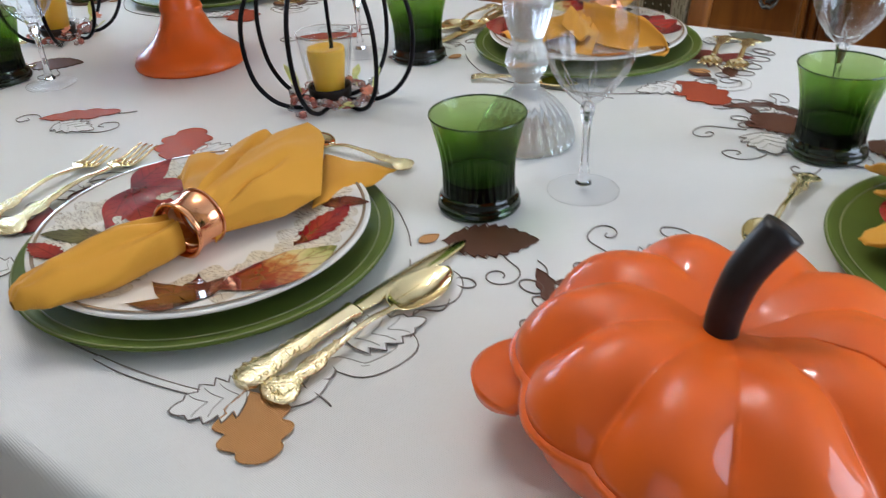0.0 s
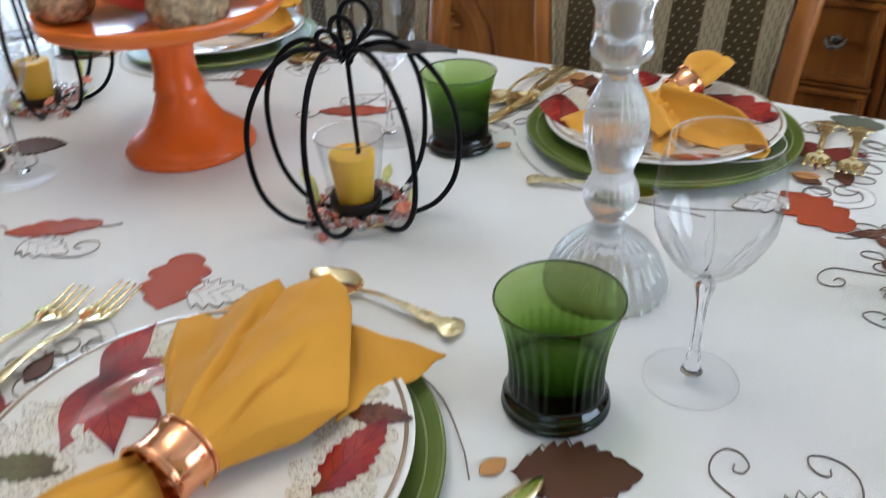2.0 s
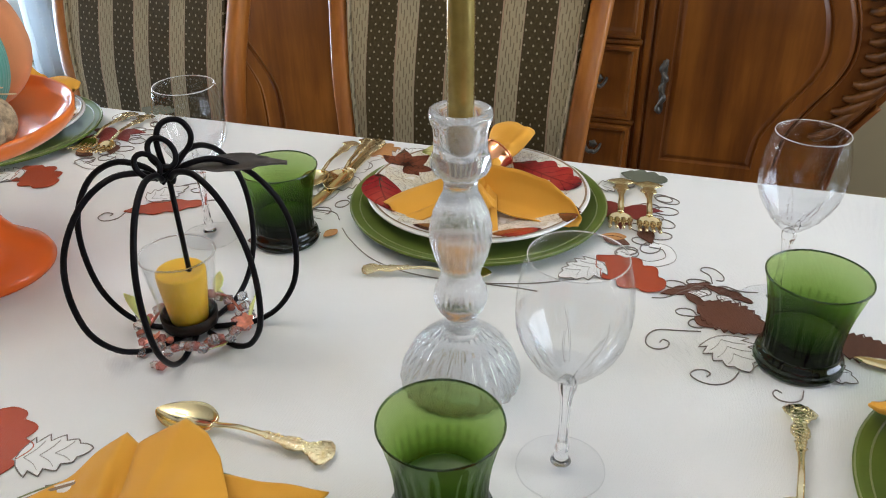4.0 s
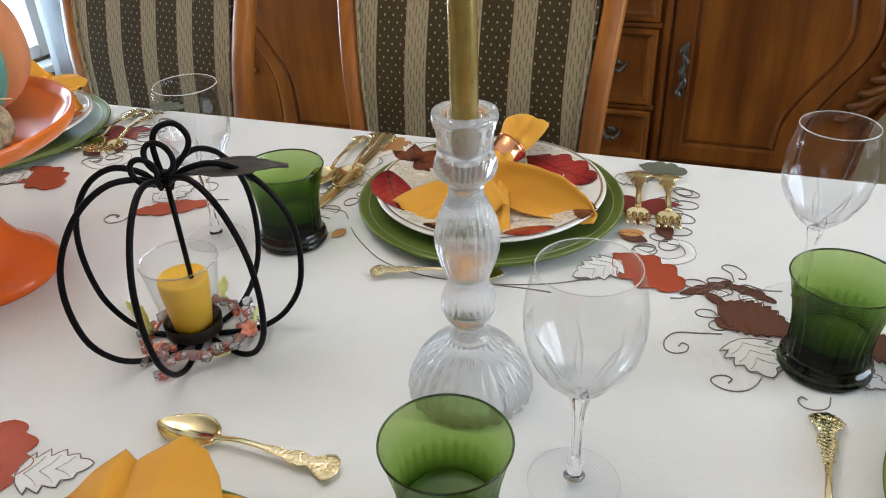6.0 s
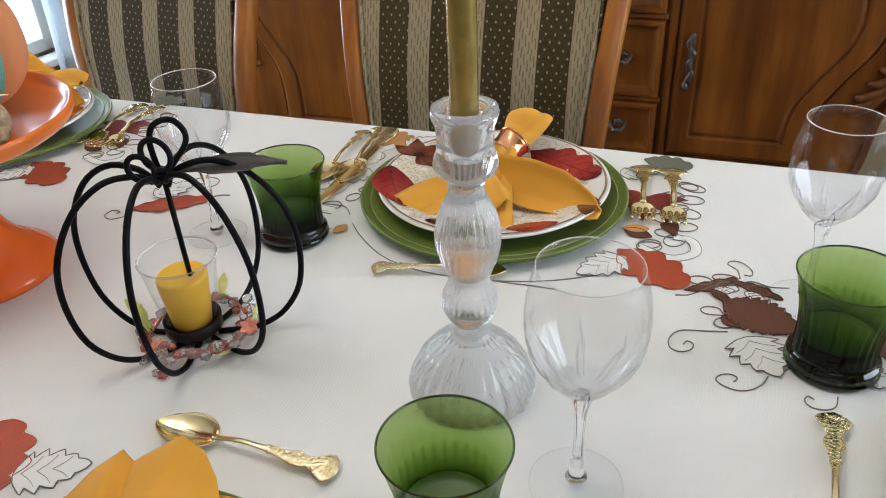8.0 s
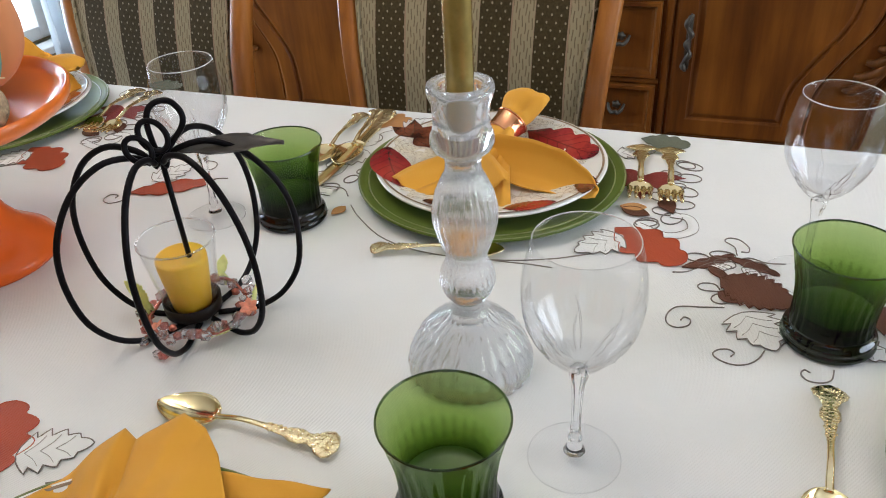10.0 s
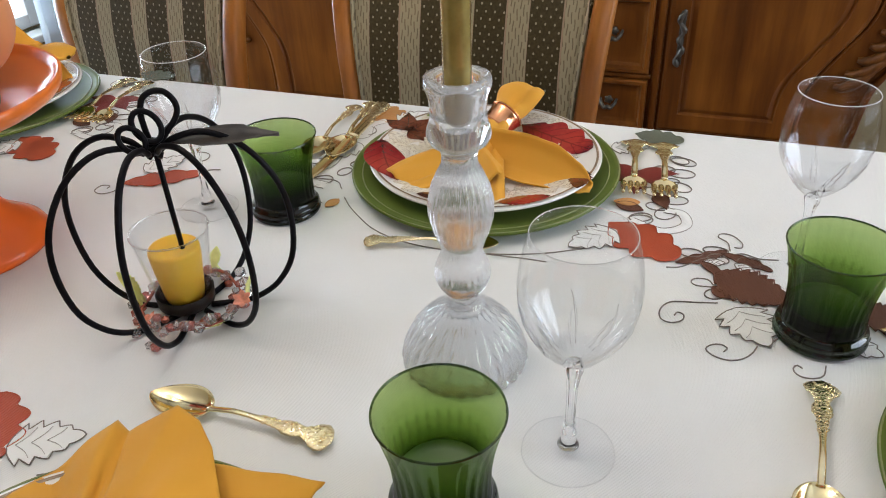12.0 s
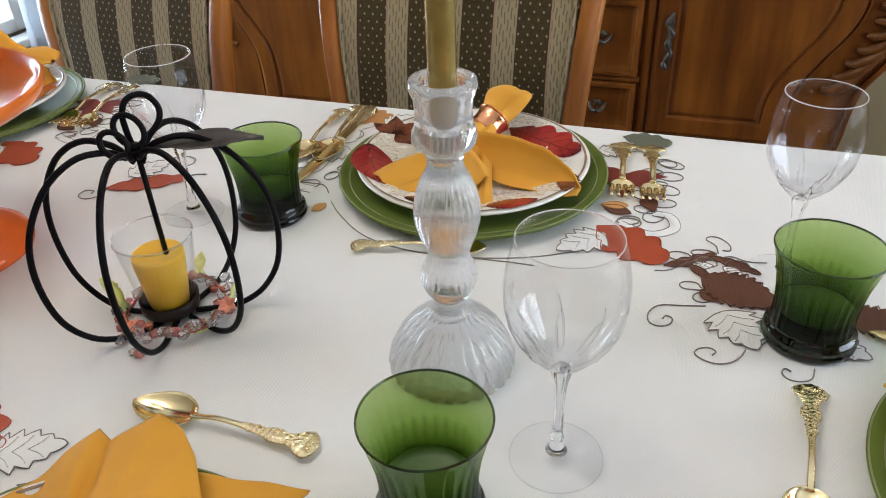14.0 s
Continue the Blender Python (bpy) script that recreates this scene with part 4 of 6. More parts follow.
for z0, z1 in ((0.325, 0.468), (0.486, 0.69), (0.708, 0.925)):
    drawer(z0, z1)
for z in (0.477, 0.699):
    part("rail", box(bmesh.new(), NARROW - 0.450, -0.016, z - 0.007, 0.450, -0.001, z + 0.007, 0.004), "sideboard_wood", SB)


def carving(sign):
    """Carved scroll and hanging acanthus lobes on the curved corner."""
    here = pose(NARROW if sign < 0 else 0, 0, 0)
    for i in range(12):
        z = 0.925 - 0.036 * i
        x = (side_x(z) + door_x(max(z, 0.33))) / 2 + 0.004
        w = 0.058 + 0.020 * math.sin(math.pi * i / 11)
        pts = spline([(sign * (x - w * 0.80), -0.003, z - 0.040), (sign * (x - w * 0.45), -0.009, z - 0.040), (sign * (x + w * 0.10), -0.013, z - 0.018), (sign * (x + w * 0.62), -0.008, z + 0.022), (sign * (x + w * 0.80), -0.002, z + 0.046)], 18)
        leaf_part = part("carved_leaf", tube(pts, lambda t: 0.004 + 0.0105 * math.sin(math.pi * min(1, 0.08 + t * 0.86)), 8), "carved_wood", SB)
        leaf_part.matrix_local = here
        vein = [(p.x, p.y - 0.0105, p.z + 0.003) for p in pts[4:-3]]
        part("carved_ridge", tube(vein, 0.0018, 5), "carved_wood", SB).matrix_local = here
    coil = [(sign * (0.985 + (0.030 - 0.0011 * k) * math.cos(0.42 * k)), -0.008 - 0.0004 * k, 0.935 + (0.030 - 0.0011 * k) * math.sin(0.42 * k)) for k in range(24)]
    part("carved_scroll", tube(spline(coil, 70), lambda t: 0.0075 - 0.003 * t, 8), "carved_wood", SB, "carved volute at the head of the corner").matrix_local = here
    edge = [(sign * (door_x(z) + 0.008), -0.003, z) for z in [0.33 + 0.57 * i / 30 for i in range(31)]]
    part("corner_moulding", tube(edge, 0.004, 8), "sideboard_wood", SB).matrix_local = here
    edge = [(sign * (side_x(z) - 0.010), -0.002, z) for z in [0.30 + 0.28 * i / 30 for i in range(31)]]
    part("corner_moulding", tube(edge, 0.009, 8), "sideboard_wood", SB).matrix_local = here


carving(1)
carving(-1)

# ---- chandelier: its bulbs show as clustered highlights on the glaze and the glass ----
CH = (-0.45, 0.95, 0.0)
chandelier = thing("chandelier", pose(CH[0], CH[1], H), "brass chandelier with small warm bulbs over the table", "chandelier")
part("rod", tube([(0, 0, 0), (0, 0, -0.55)], 0.008, 10), "brass", chandelier)
part("canopy", lathe([(0, 0), (0.06, 0), (0.055, -0.02), (0.012, -0.035), (0, -0.035)], 24), "brass", chandelier)
part("hub", lathe([(0, -0.5), (0.02, -0.5), (0.045, -0.56), (0.03, -0.62), (0.012, -0.66), (0, -0.67)], 24), "brass", chandelier)
for k in range(6):
    a = k * math.pi / 3 + 0.2
    c, s = math.cos(a), math.sin(a)
    part("arm", tube(spline([(0.03 * c, 0.03 * s, -0.58), (0.12 * c, 0.12 * s, -0.64), (0.22 * c, 0.22 * s, -0.6), (0.25 * c, 0.25 * s, -0.53)], 14), 0.006, 8), "brass", chandelier)
    part("bulb", lathe([(0, -0.528), (0.012, -0.528), (0.016, -0.5), (0.008, -0.47), (0, -0.455)], 12, centre=(0.25 * c, 0.25 * s)), "bulb_glow", chandelier)

# ---- place settings ----


def at(key, x, y, turn=0.0, z=0.0):
    return Matrix.Translation((0, 0, T + z)) @ SEATS[key] @ pose(x, y, 0, 0, 0, turn)


def charger(m, label):
    prof = [(0, 0.004), (0.085, 0.004), (0.09, 0.0), (0.10, 0.0), (0.104, 0.004), (0.150, 0.009), (0.1605, 0.0125), (0.1625, 0.0155), (0.1605, 0.0172), (0.156, 0.0160), (0.1535, 0.0148), (0.110, 0.0105), (0.104, 0.0085), (0, 0.0085)]
    ch = thing("charger_plate", m @ Matrix.Diagonal((1.022, 1.022, 1, 1)), label, "charger plate", "charger plates")
    part("dish", lathe(prof, 96), "charger_green", ch)
    for r, z in ((0.1608, 0.0168), (0.1495, 0.0146)):
        part("rim_line", lathe([(r - 0.0008, z), (r - 0.0004, z + 0.0007), (r + 0.0004, z + 0.0008), (r + 0.0008, z + 0.0002)], 96), "rim_olive", ch, "pale worn line in the glaze")
    return ch


def plate_z(x, y):
    r = math.hypot(x, y)
    return lerp(r, [(0.0, 0.0), (0.082, 0.0005), (0.1, 0.006), (0.137, 0.0125), (0.142, 0.0135)]) + 0.0137


def dinner_plate(m, label, turn=0.0, pattern=0):
    """White plate with a thin dark rim line and printed autumn leaves; stands on the charger."""
    pl = thing("dinner_plate", m @ pose(0, 0, 0.0088) @ Matrix.Diagonal((1, 1, 0.95, 1)), label, "plate", "dinner plates")
    prof = [(0, 0.006), (0.07, 0.006), (0.073, 0.0), (0.079, 0.0), (0.083, 0.006), (0.102, 0.012), (0.139, 0.0205), (0.1425, 0.0225), (0.1432, 0.0245), (0.1418, 0.0258), (0.1395, 0.0254)]
    prof += [(r, plate_z(r, 0)) for r in (0.134, 0.12, 0.108, 0.1, 0.095, 0.088, 0.082, 0.06, 0.03)] + [(0, plate_z(0, 0))]
    part("dish", lathe(prof, 96), "porcelain", pl)
    part("rim_band", lathe([(0.1362, plate_z(0.1362, 0) + 0.0002), (0.1366, plate_z(0.1366, 0) + 0.0005), (0.1386, plate_z(0.1386, 0) + 0.0005), (0.1390, plate_z(0.1390, 0) + 0.0002)], 96), "rim_line", pl, "thin grey-brown rim line")
    r = pose(0, 0, 0, 0, 0, turn)

    def surface(k):
        return lambda x, y: plate_z(x, y) + 0.0004 + 0.0003 * k

    def add(kind, x, y, angle, length, width, print_name, k, bend=0.0):
        bm = palm(x, y, angle, length, surface(k), lobes=width) if kind == "palm" else leaf(kind, x, y, angle, length, width, surface(k), bend=bend, n=30)
        bm.transform(r)
        part("leaf_print", bm, "print_" + print_name, pl)
    # worn script ground patches, then leaves
    for a in (205, 150, 262, 20, 60, 320, 105, 235, 350):
        x, y = 0.098 * math.cos(radians(a)), 0.098 * math.sin(radians(a))
        add("oak", x - 0.03 * math.cos(radians(a + 75)), y - 0.03 * math.sin(radians(a + 75)), a + 78, 0.088, 0.036, "script", 0)
    if pattern:
        add("oak", -0.012, -0.098, 160, 0.118, 0.034, "red", 3, -0.08)
        for a, l in ((150, 0.062), (196, 0.060), (240, 0.052), (105, 0.050), (62, 0.036)):
            add("lance", 0.118, -0.020, a + 100, l * 0.85, 0.012, "brown", 1 + (a % 3))
        add("plain", 0.135, 0.020, 120, 0.110, 0.026, "red", 2, 0.15)
        add("plain", 0.030, 0.128, 200, 0.080, 0.016, "brown", 2, -0.2)
        add("saw", -0.060, 0.112, 215, 0.060, 0.014, "red", 1)
        add("saw", -0.010, -0.125, 30, 0.06, 0.014, "olive", 1)
        add("plain", 0.060, -0.112, 40, 0.07, 0.022, "autumn", 2)
        add("saw", -0.125, 0.0, 100, 0.05, 0.014, "brown", 1)
        return pl
    for a, l in ((310, 0.070), (337, 0.080), (6, 0.074), (52, 0.074), (106, 0.062)):
        add("lance", -0.112, -0.004, a, l, 0.0145, "red", 1 + (a % 3))
    add("saw", 0.090, 0.020, 95, 0.070, 0.018, "red", 2)
    add("plain", 0.098, -0.058, 71, 0.098, 0.030, "autumn", 4)
    for a, l in ((174, 0.064), (140, 0.056), (113, 0.050), (218, 0.048)):
        add("lance", 0.100, -0.084, a, l, 0.0105, "brown", 2 + (a % 3))
    add("saw", -0.050, -0.058, 228, 0.056, 0.013, "olive", 2)
    add("saw", -0.040, -0.108, 190, 0.040, 0.012, "red", 2)
    add("saw", 0.050, 0.084, 20, 0.050, 0.010, "brown", 1)
    add("saw", 0.00, 0.128, 175, 0.06, 0.016, "brown", 1)
    return pl


SPOON_Z = [(0.0, 0.0055), (0.12, 0.0075), (0.5, 0.0115), (0.66, 0.0075), (1.0, 0.0035)]


def ornate(bm, length, reach, z, seed):
    """Raised shell, scrolls and beads on the end of a gilt handle."""
    rnd = random.Random(seed)
    k = length / 0.19
    for i in range(7):
        a = radians(-45 + 15 * i)
        pts = [(math.sin(a) * r * k, length * 0.085 - math.cos(a) * r * k, z(0.06) + 0.0012 - 0.0003 * abs(i - 3)) for r in (0.003, 0.007, 0.0105)]
        tube(spline(pts, 7), lambda t: 0.0006 + 0.0010 * t, 6, bm)
    for i in range(26):
        s = reach * (0.06 + 0.92 * i / 25)
        side = 1 if i % 2 else -1
        x = side * 0.62 * handle_half(s / 0.66, k)
        r = 0.0019 + 0.0016 * rnd.random()
        hand = 1 if rnd.random() < 0.5 else -1
        pts = [(x * 0.75 + hand * r * (1 - 0.08 * q) * math.cos(0.75 * q), s * length + r * math.sin(0.75 * q), z(s) + 0.0008 + 0.0002 * math.sin(q)) for q in range(9)]
        tube(pts, 0.0009, 5, bm)
    return bm


def handle_half(s, k=1.0):
    return k * lerp(s, [(0.0, 0.0035), (0.012, 0.0085), (0.035, 0.0130), (0.075, 0.0160), (0.125, 0.0142), (0.18, 0.0086), (0.23, 0.0062), (0.29, 0.0086), (0.35, 0.0088), (0.42, 0.0048), (0.65, 0.0029), (1.0, 0.0033)])


def spoon(m, length, label, group):
    """Handle end at the origin, bowl along +y, lying face up."""
    sp = thing("spoon", m, label, "spoon", group)
    cut = 0.66
    z = lambda s: lerp(s, SPOON_Z)
    bm = loft(length * cut, lambda s: (handle_half(s, length / 0.19), 0.0017, z(s * cut), 0), 64, 10)
    ornate(bm, length, 0.36, z, 3)
    part("handle", bm, "gold_ornate", sp)
    bl, bw = length * (1 - cut) * 1.04, length * 0.112

    def bowl(u, v):
        half = bw * math.sin(math.pi * min(1, u ** 0.82 * 0.985 + 0.012)) ** 0.62
        t = 2 * v - 1
        depth = 0.0085 * math.sin(math.pi * u ** 0.8) ** 0.8 * (1 - t * t)
        rim = lerp(u, [(0, z(cut)), (0.3, 0.0095), (1, 0.0085)])
        return (half * t, length * cut - 0.004 + bl * u, rim - depth)
    part("bowl", sheet(bowl, 24, 16, 0.0011), "gold", sp)
    return sp


def knife(m, label, group):
    kn = thing("knife", m, label, "knife", group)
    length, cut = 0.250, 0.46
    z = lambda s: 0.0052
    bm = loft(length * cut, lambda s: (lerp(s, [(0, 0.004), (0.02, 0.0100), (0.07, 0.0136), (0.16, 0.0140), (0.3, 0.0112), (0.42, 0.0086), (0.52, 0.0104), (0.62, 0.0082), (0.9, 0.0084), (1, 0.0108)]), 0.0050, 0.0052, 0), 56, 12)
    ornate(bm, length, 0.42, lambda s: 0.0075, 5)
    part("handle", bm, "gold_ornate", kn)

    def blade(u, v):
        w = lerp(u, [(0, 0.0065), (0.1, 0.0085), (0.7, 0.0088), (0.93, 0.006), (1, 0.0006)])
        return (-w + 2 * w * v + 0.004 * u * u, length * cut + length * (1 - cut) * u, 0.0042 + 0.0008 * (1 - abs(2 * v - 1)))
    part("blade", sheet(blade, 24, 4, 0.0011), "gold", kn)
    return kn


def fork(m, length, label, group, stout=1.0):
    fk = thing("fork", m, label, "fork", group)
    cut = 0.70
    z = lambda s: lerp(s, [(0.0, 0.0045), (0.12, 0.0065), (0.5, 0.0115), (0.7, 0.007), (0.82, 0.0035), (1.0, 0.009)])
    bm = loft(length * cut, lambda s: (handle_half(s, 1.22 * stout * length / 0.19), 0.0017 * stout, z(s * cut), 0), 64, 10)
    ornate(bm, length, 0.36, z, 7)
    part("handle", bm, "gold_ornate", fk)

    def palm_part(u, v):
        w = lerp(u, [(0, 0.0036), (0.35, 0.0130), (0.6, 0.0158), (1, 0.0146)])
        s = cut + 0.13 * u
        return (-w + 2 * w * v, length * s, z(s) - 0.002 * (1 - (2 * v - 1) ** 2))
    part("shoulder", sheet(palm_part, 10, 8, 0.0012), "gold", fk)
    for i in range(4):
        x = -0.0122 + 0.00813 * i
        pts = [(x, length * s, z(s) - 0.0006) for s in [cut + 0.085 + 0.215 * k / 8 for k in range(9)]]
        part("tine", tube(pts, lambda t: (0.0021 - 0.0010 * t) * stout ** 2, 6), "gold_ornate" if stout > 1 else "gold", fk)
    return fk


def napkin_ring(m):
    ring = thing("napkin_ring", m, "polished copper napkin ring round a folded napkin", "napkin ring", "napkin rings")
    ts = [-1 + 2 * i / 8 for i in range(9)]
    prof = [(0.0225 + 0.0022 * t * t, t * 0.0135) for t in ts] + [(0.0208 + 0.0022 * t * t, t * 0.0135) for t in ts[::-1]]
    part("band", lathe(prof, 56, closed=True), "copper", ring)
    for side in (1, -1):
        bead = [(0.0240 + 0.0016 * math.cos(k * math.pi / 4), side * 0.0145 + 0.0012 * math.sin(k * math.pi / 4)) for k in range(8)]
        part("rolled_edge", lathe(bead, 56, closed=True), "copper", ring)
    return ring


def roll_tail(bm, start, end, width, z0, climb=0.0):
    """The narrow gathered end of a napkin: a flattened pod with lengthwise folds."""
    a, b = Vector(start), Vector(end)
    d = (b - a)
    n = Vector((-d.y, d.x, 0)).normalized()

    def f(u, v):
        th = 2 * math.pi * v
        w = width * lerp(u, [(0, 0.42), (0.15, 0.62), (0.55, 1.0), (0.85, 0.8), (0.97, 0.42), (1, 0.12)])
        h = lerp(u, [(0, 0.019), (0.3, 0.021), (0.7, 0.016), (0.95, 0.010), (1, 0.004)]) * (1 + 0.10 * math.sin(3 * th + 5 * u))
        fold = 1 - 0.62 * math.exp(-((th - 1.9 - 0.5 * u) / 0.16) ** 2) - 0.22 * math.exp(-((th - 1.1 - 0.3 * u) / 0.16) ** 2)
        p = a + d * u + n * (w * math.cos(th) * fold)
        lift = climb * u * u
        return (p.x, p.y, z0 - 0.004 * u * (1 - u) + h + h * math.sin(th) * fold + lift)
    return sheet(f, 36, 40, bm=bm)


def fan_napkin(m, label):
    """A napkin drawn through a ring: a broad folded wing with a pointed tip beyond the plate, and a gathered tail over the rim."""
    nk = thing("napkin", m, label, "napkin", "napkins")
    z0 = 0.0222
    part("tail", roll_tail(bmesh.new(), (0.004, -0.034, 0), (-0.002, -0.172, 0), 0.033, z0, climb=0.016), "napkin_cloth", nk)
    edge = [(0.024, 0.006, 0.004), (0.046, 0.050, 0.006), (0.052, 0.090, 0.012), (0.012, 0.132, 0.026), (-0.017, 0.160, 0.023), (-0.045, 0.179, 0.020), (-0.070, 0.184, 0.022), (-0.092, 0.155, 0.015), (-0.112, 0.161, 0.018), (-0.120, 0.136, 0.017), (-0.126, 0.108, 0.015), (-0.134, 0.074, 0.015), (-0.098, 0.039, 0.016), (-0.044, 0.016, 0.018)]
    span = len(edge) - 1

    def rim(v):
        k = min(int(v * span), span - 1)
        return Vector(edge[k]).lerp(Vector(edge[k + 1]), v * span - k)
    ridge, hollow, swell, notch = 8.0 / span, 9.8 / span, 4.0 / span, 7.1 / span

    def wing(u, v):
        e = rim(v)
        a = math.pi * (-0.06 + 1.1 * v)
        root = Vector((0.008 + 0.019 * math.cos(a), -0.010 + 0.004 * math.sin(a)))
        p = root.lerp(Vector((e.x, e.y)), u)
        start = 0.006 + 0.012 * max(0.0, v) + 0.034 * math.sin(math.pi * min(1.0, max(0.0, v))) ** 0.7
        h = start + (e.z - start) * u ** 0.85
        body = math.sin(math.pi * u)
        h += 0.010 * math.exp(-((v - ridge) / 0.045) ** 2) * body ** 0.6
        h -= 0.009 * math.exp(-((v - hollow) / 0.045) ** 2) * min(1.0, 1.5 * u) * (1 - 0.4 * u)
        h += 0.010 * math.exp(-((v - swell) / 0.16) ** 2) * body
        h += 0.006 / (1 + math.exp((v - notch + 0.03 * (1 - u)) / 0.004)) * min(1.0, 2.2 * u)
        h -= 0.010 * math.exp(-((v - 0.60) / 0.030) ** 2) * math.exp(-((u - 0.62) / 0.16) ** 2)
        h -= 0.005 * math.exp(-((v - 0.22 - 0.10 * u) / 0.020) ** 2) * math.sin(math.pi * min(1, 1.4 * u)) if u < 0.71 else 0
        h += 0.0016 * math.sin(34 * v + 4 * u) * body + 0.0010 * math.sin(17 * u + 9 * v)
        return (p.x, p.y, z0 + max(0.002, h))
    part("wing", sheet(wing, 44, 130, 0.0017), "napkin_cloth", nk, "broad folded wing of the napkin")

    def tip(u, v):
        a = Vector((0.046, 0.082, 0.006)).lerp(Vector((-0.018, 0.158, 0.014)), v)
        b = Vector((0.061, 0.148, 0.007)).lerp(Vector((0.064, 0.178, 0.013)), v ** 0.5)
        p = a.lerp(b, u)
        return (p.x, p.y, z0 + p.z + 0.005 * math.sin(math.pi * u) * math.sin(math.pi * v) + 0.001 * math.sin(11 * u + 7 * v))
    part("tip", sheet(tip, 24, 30, 0.0017), "napkin_cloth", nk, "pointed corner of the napkin")

    napkin_ring(m @ pose(0.008, -0.021, z0 + 0.0242, 90, 0, 12) @ Matrix.Scale(1.04, 4))
    return nk


def scoop(root, tip, width, z0, back, front=0.004, side=1):
    """A broad open leaf of cloth: its far edge stands up, its near edge lies down, hollow between."""
    a, b = Vector(root), Vector(tip)
    d = b - a
    n = Vector((-d.y, d.x)).normalized() * side

    def f(u, v):
        t = 2 * v - 1
        w = width * lerp(u, [(0, 0.40), (0.2, 0.75), (0.5, 1.0), (0.75, 0.92), (0.92, 0.6), (1, 0.22)])
        rise = back * lerp(u, [(0, 1.15), (0.3, 1.1), (0.6, 0.9), (0.85, 0.55), (1, 0.2)])
        k = max(0.0, -t)
        p = a + d * u + n * (w * (t if t > -0.7 else -0.7 + 0.35 * (t + 0.7)))
        h = front + rise * (0.10 * (1 - t) ** 2 + 0.62 * k ** 1.6) + 0.0012 * math.sin(7 * u + 3 * t)
        h += 0.006 * max(0.0, t - 0.75) * 4 * (1 - u)
        return (p.x, p.y, z0 + h)
    return sheet(f, 34, 22, 0.0017)


def folded(root, tip, w0, w1, z0, h0, h1, crease=0.4):
    """A flat folded strip with a ridge along it and a square, slightly lifted end."""
    a, b = Vector(root), Vector(tip)
    d = b - a
    n = Vector((-d.y, d.x)).normalized()

    def f(u, v):
        t = 2 * v - 1
        w = (w0 + (w1 - w0) * u) * (1 if u < 0.86 else 1 - 2.6 * (u - 0.86) * (1 + t * 0.7))
        p = a + d * u + n * w * t
        h = h0 + (h1 - h0) * u
        ridge = 1 - abs(t - crease) / (1 + abs(crease))
        return (p.x, p.y, z0 + 0.003 + h * (0.30 + 0.70 * ridge) + 0.001 * math.sin(9 * u + 5 * t))
    return sheet(f, 26, 16, 0.0017)


def ear_tail(root, tip, width, z0, height):
    """The gathered end beyond the ring: a plump rounded ear with a fold down its middle."""
    a, b = Vector(root), Vector(tip)
    d = b - a
    n = Vector((-d.y, d.x, 0)).normalized()

    def f(u, v):
        th = 2 * math.pi * v
        w = width * lerp(u, [(0, 0.42), (0.3, 0.72), (0.65, 1.0), (0.88, 0.86), (0.97, 0.5), (1, 0.12)])
        h = lerp(u, [(0, 0.013), (0.4, 0.014), (0.8, 0.011), (1, 0.003)])
        fold = 1 - 0.35 * math.exp(-((th - 1.9) / 0.22) ** 2)
        p = a + d * u + n * (w * math.cos(th))
        return (p.x, p.y, z0 + 0.012 + height * lerp(u, [(0, 0.2), (0.35, 0.62), (0.7, 1.0), (0.9, 1.0), (1, 0.92)]) + h * math.sin(th) * fold)
    return sheet(f, 30, 36)


def petal_napkin(m, label):
    """A napkin drawn through a ring, its end opened into drooping petals."""
    nk = thing("napkin", m, label, "napkin", "napkins")
    z0 = 0.0222
    part("tail", ear_tail((0.004, -0.045, 0), (-0.014, -0.126, 0), 0.031, z0, 0.037), "napkin_cloth", nk)
    part("petal", scoop((0.000, 0.020), (-0.146, 0.034), 0.027, z0, 0.040, side=-1), "napkin_cloth", nk)
    part("petal", folded((0.000, 0.000), (0.072, 0.102), 0.026, 0.026, z0, 0.032, 0.012, -0.5), "napkin_cloth", nk)
    part("petal", folded((0.004, 0.012), (0.052, 0.112), 0.018, 0.018, z0, 0.020, 0.005, 0.4), "napkin_cloth", nk)
    part("petal", folded((-0.012, 0.01), (-0.060, 0.112), 0.016, 0.011, z0, 0.022, 0.005, 0.3), "napkin_cloth", nk)
    part("fold", folded((0.026, 0.010), (-0.046, 0.072), 0.017, 0.014, z0 + 0.012, 0.026, 0.012, 0.2), "napkin_cloth", nk)
    part("gather", ear_tail((-0.006, 0.046, 0), (0.004, -0.062, 0), 0.019, z0, 0.016), "napkin_cloth", nk)
    napkin_ring(m @ pose(0.002, -0.056, z0 + 0.0262, 62, 0, -22) @ Matrix.Scale(0.92, 4))
    return nk


STAR = (((0.065, 0.154), 0.030, 0.036), ((0.018, 0.136), 0.026, 0.022), ((-0.080, 0.122), 0.036, 0.030), ((0.120, 0.040), 0.034, 0.034), ((-0.118, 0.010), 0.032, 0.026))


FAR_STAR = (((-0.020, -0.125), 0.040, 0.085), ((-0.062, -0.100), 0.036, 0.090), ((0.060, -0.110), 0.034, 0.070), ((0.090, 0.050), 0.030, 0.030), ((-0.112, -0.066), 0.032, 0.062))


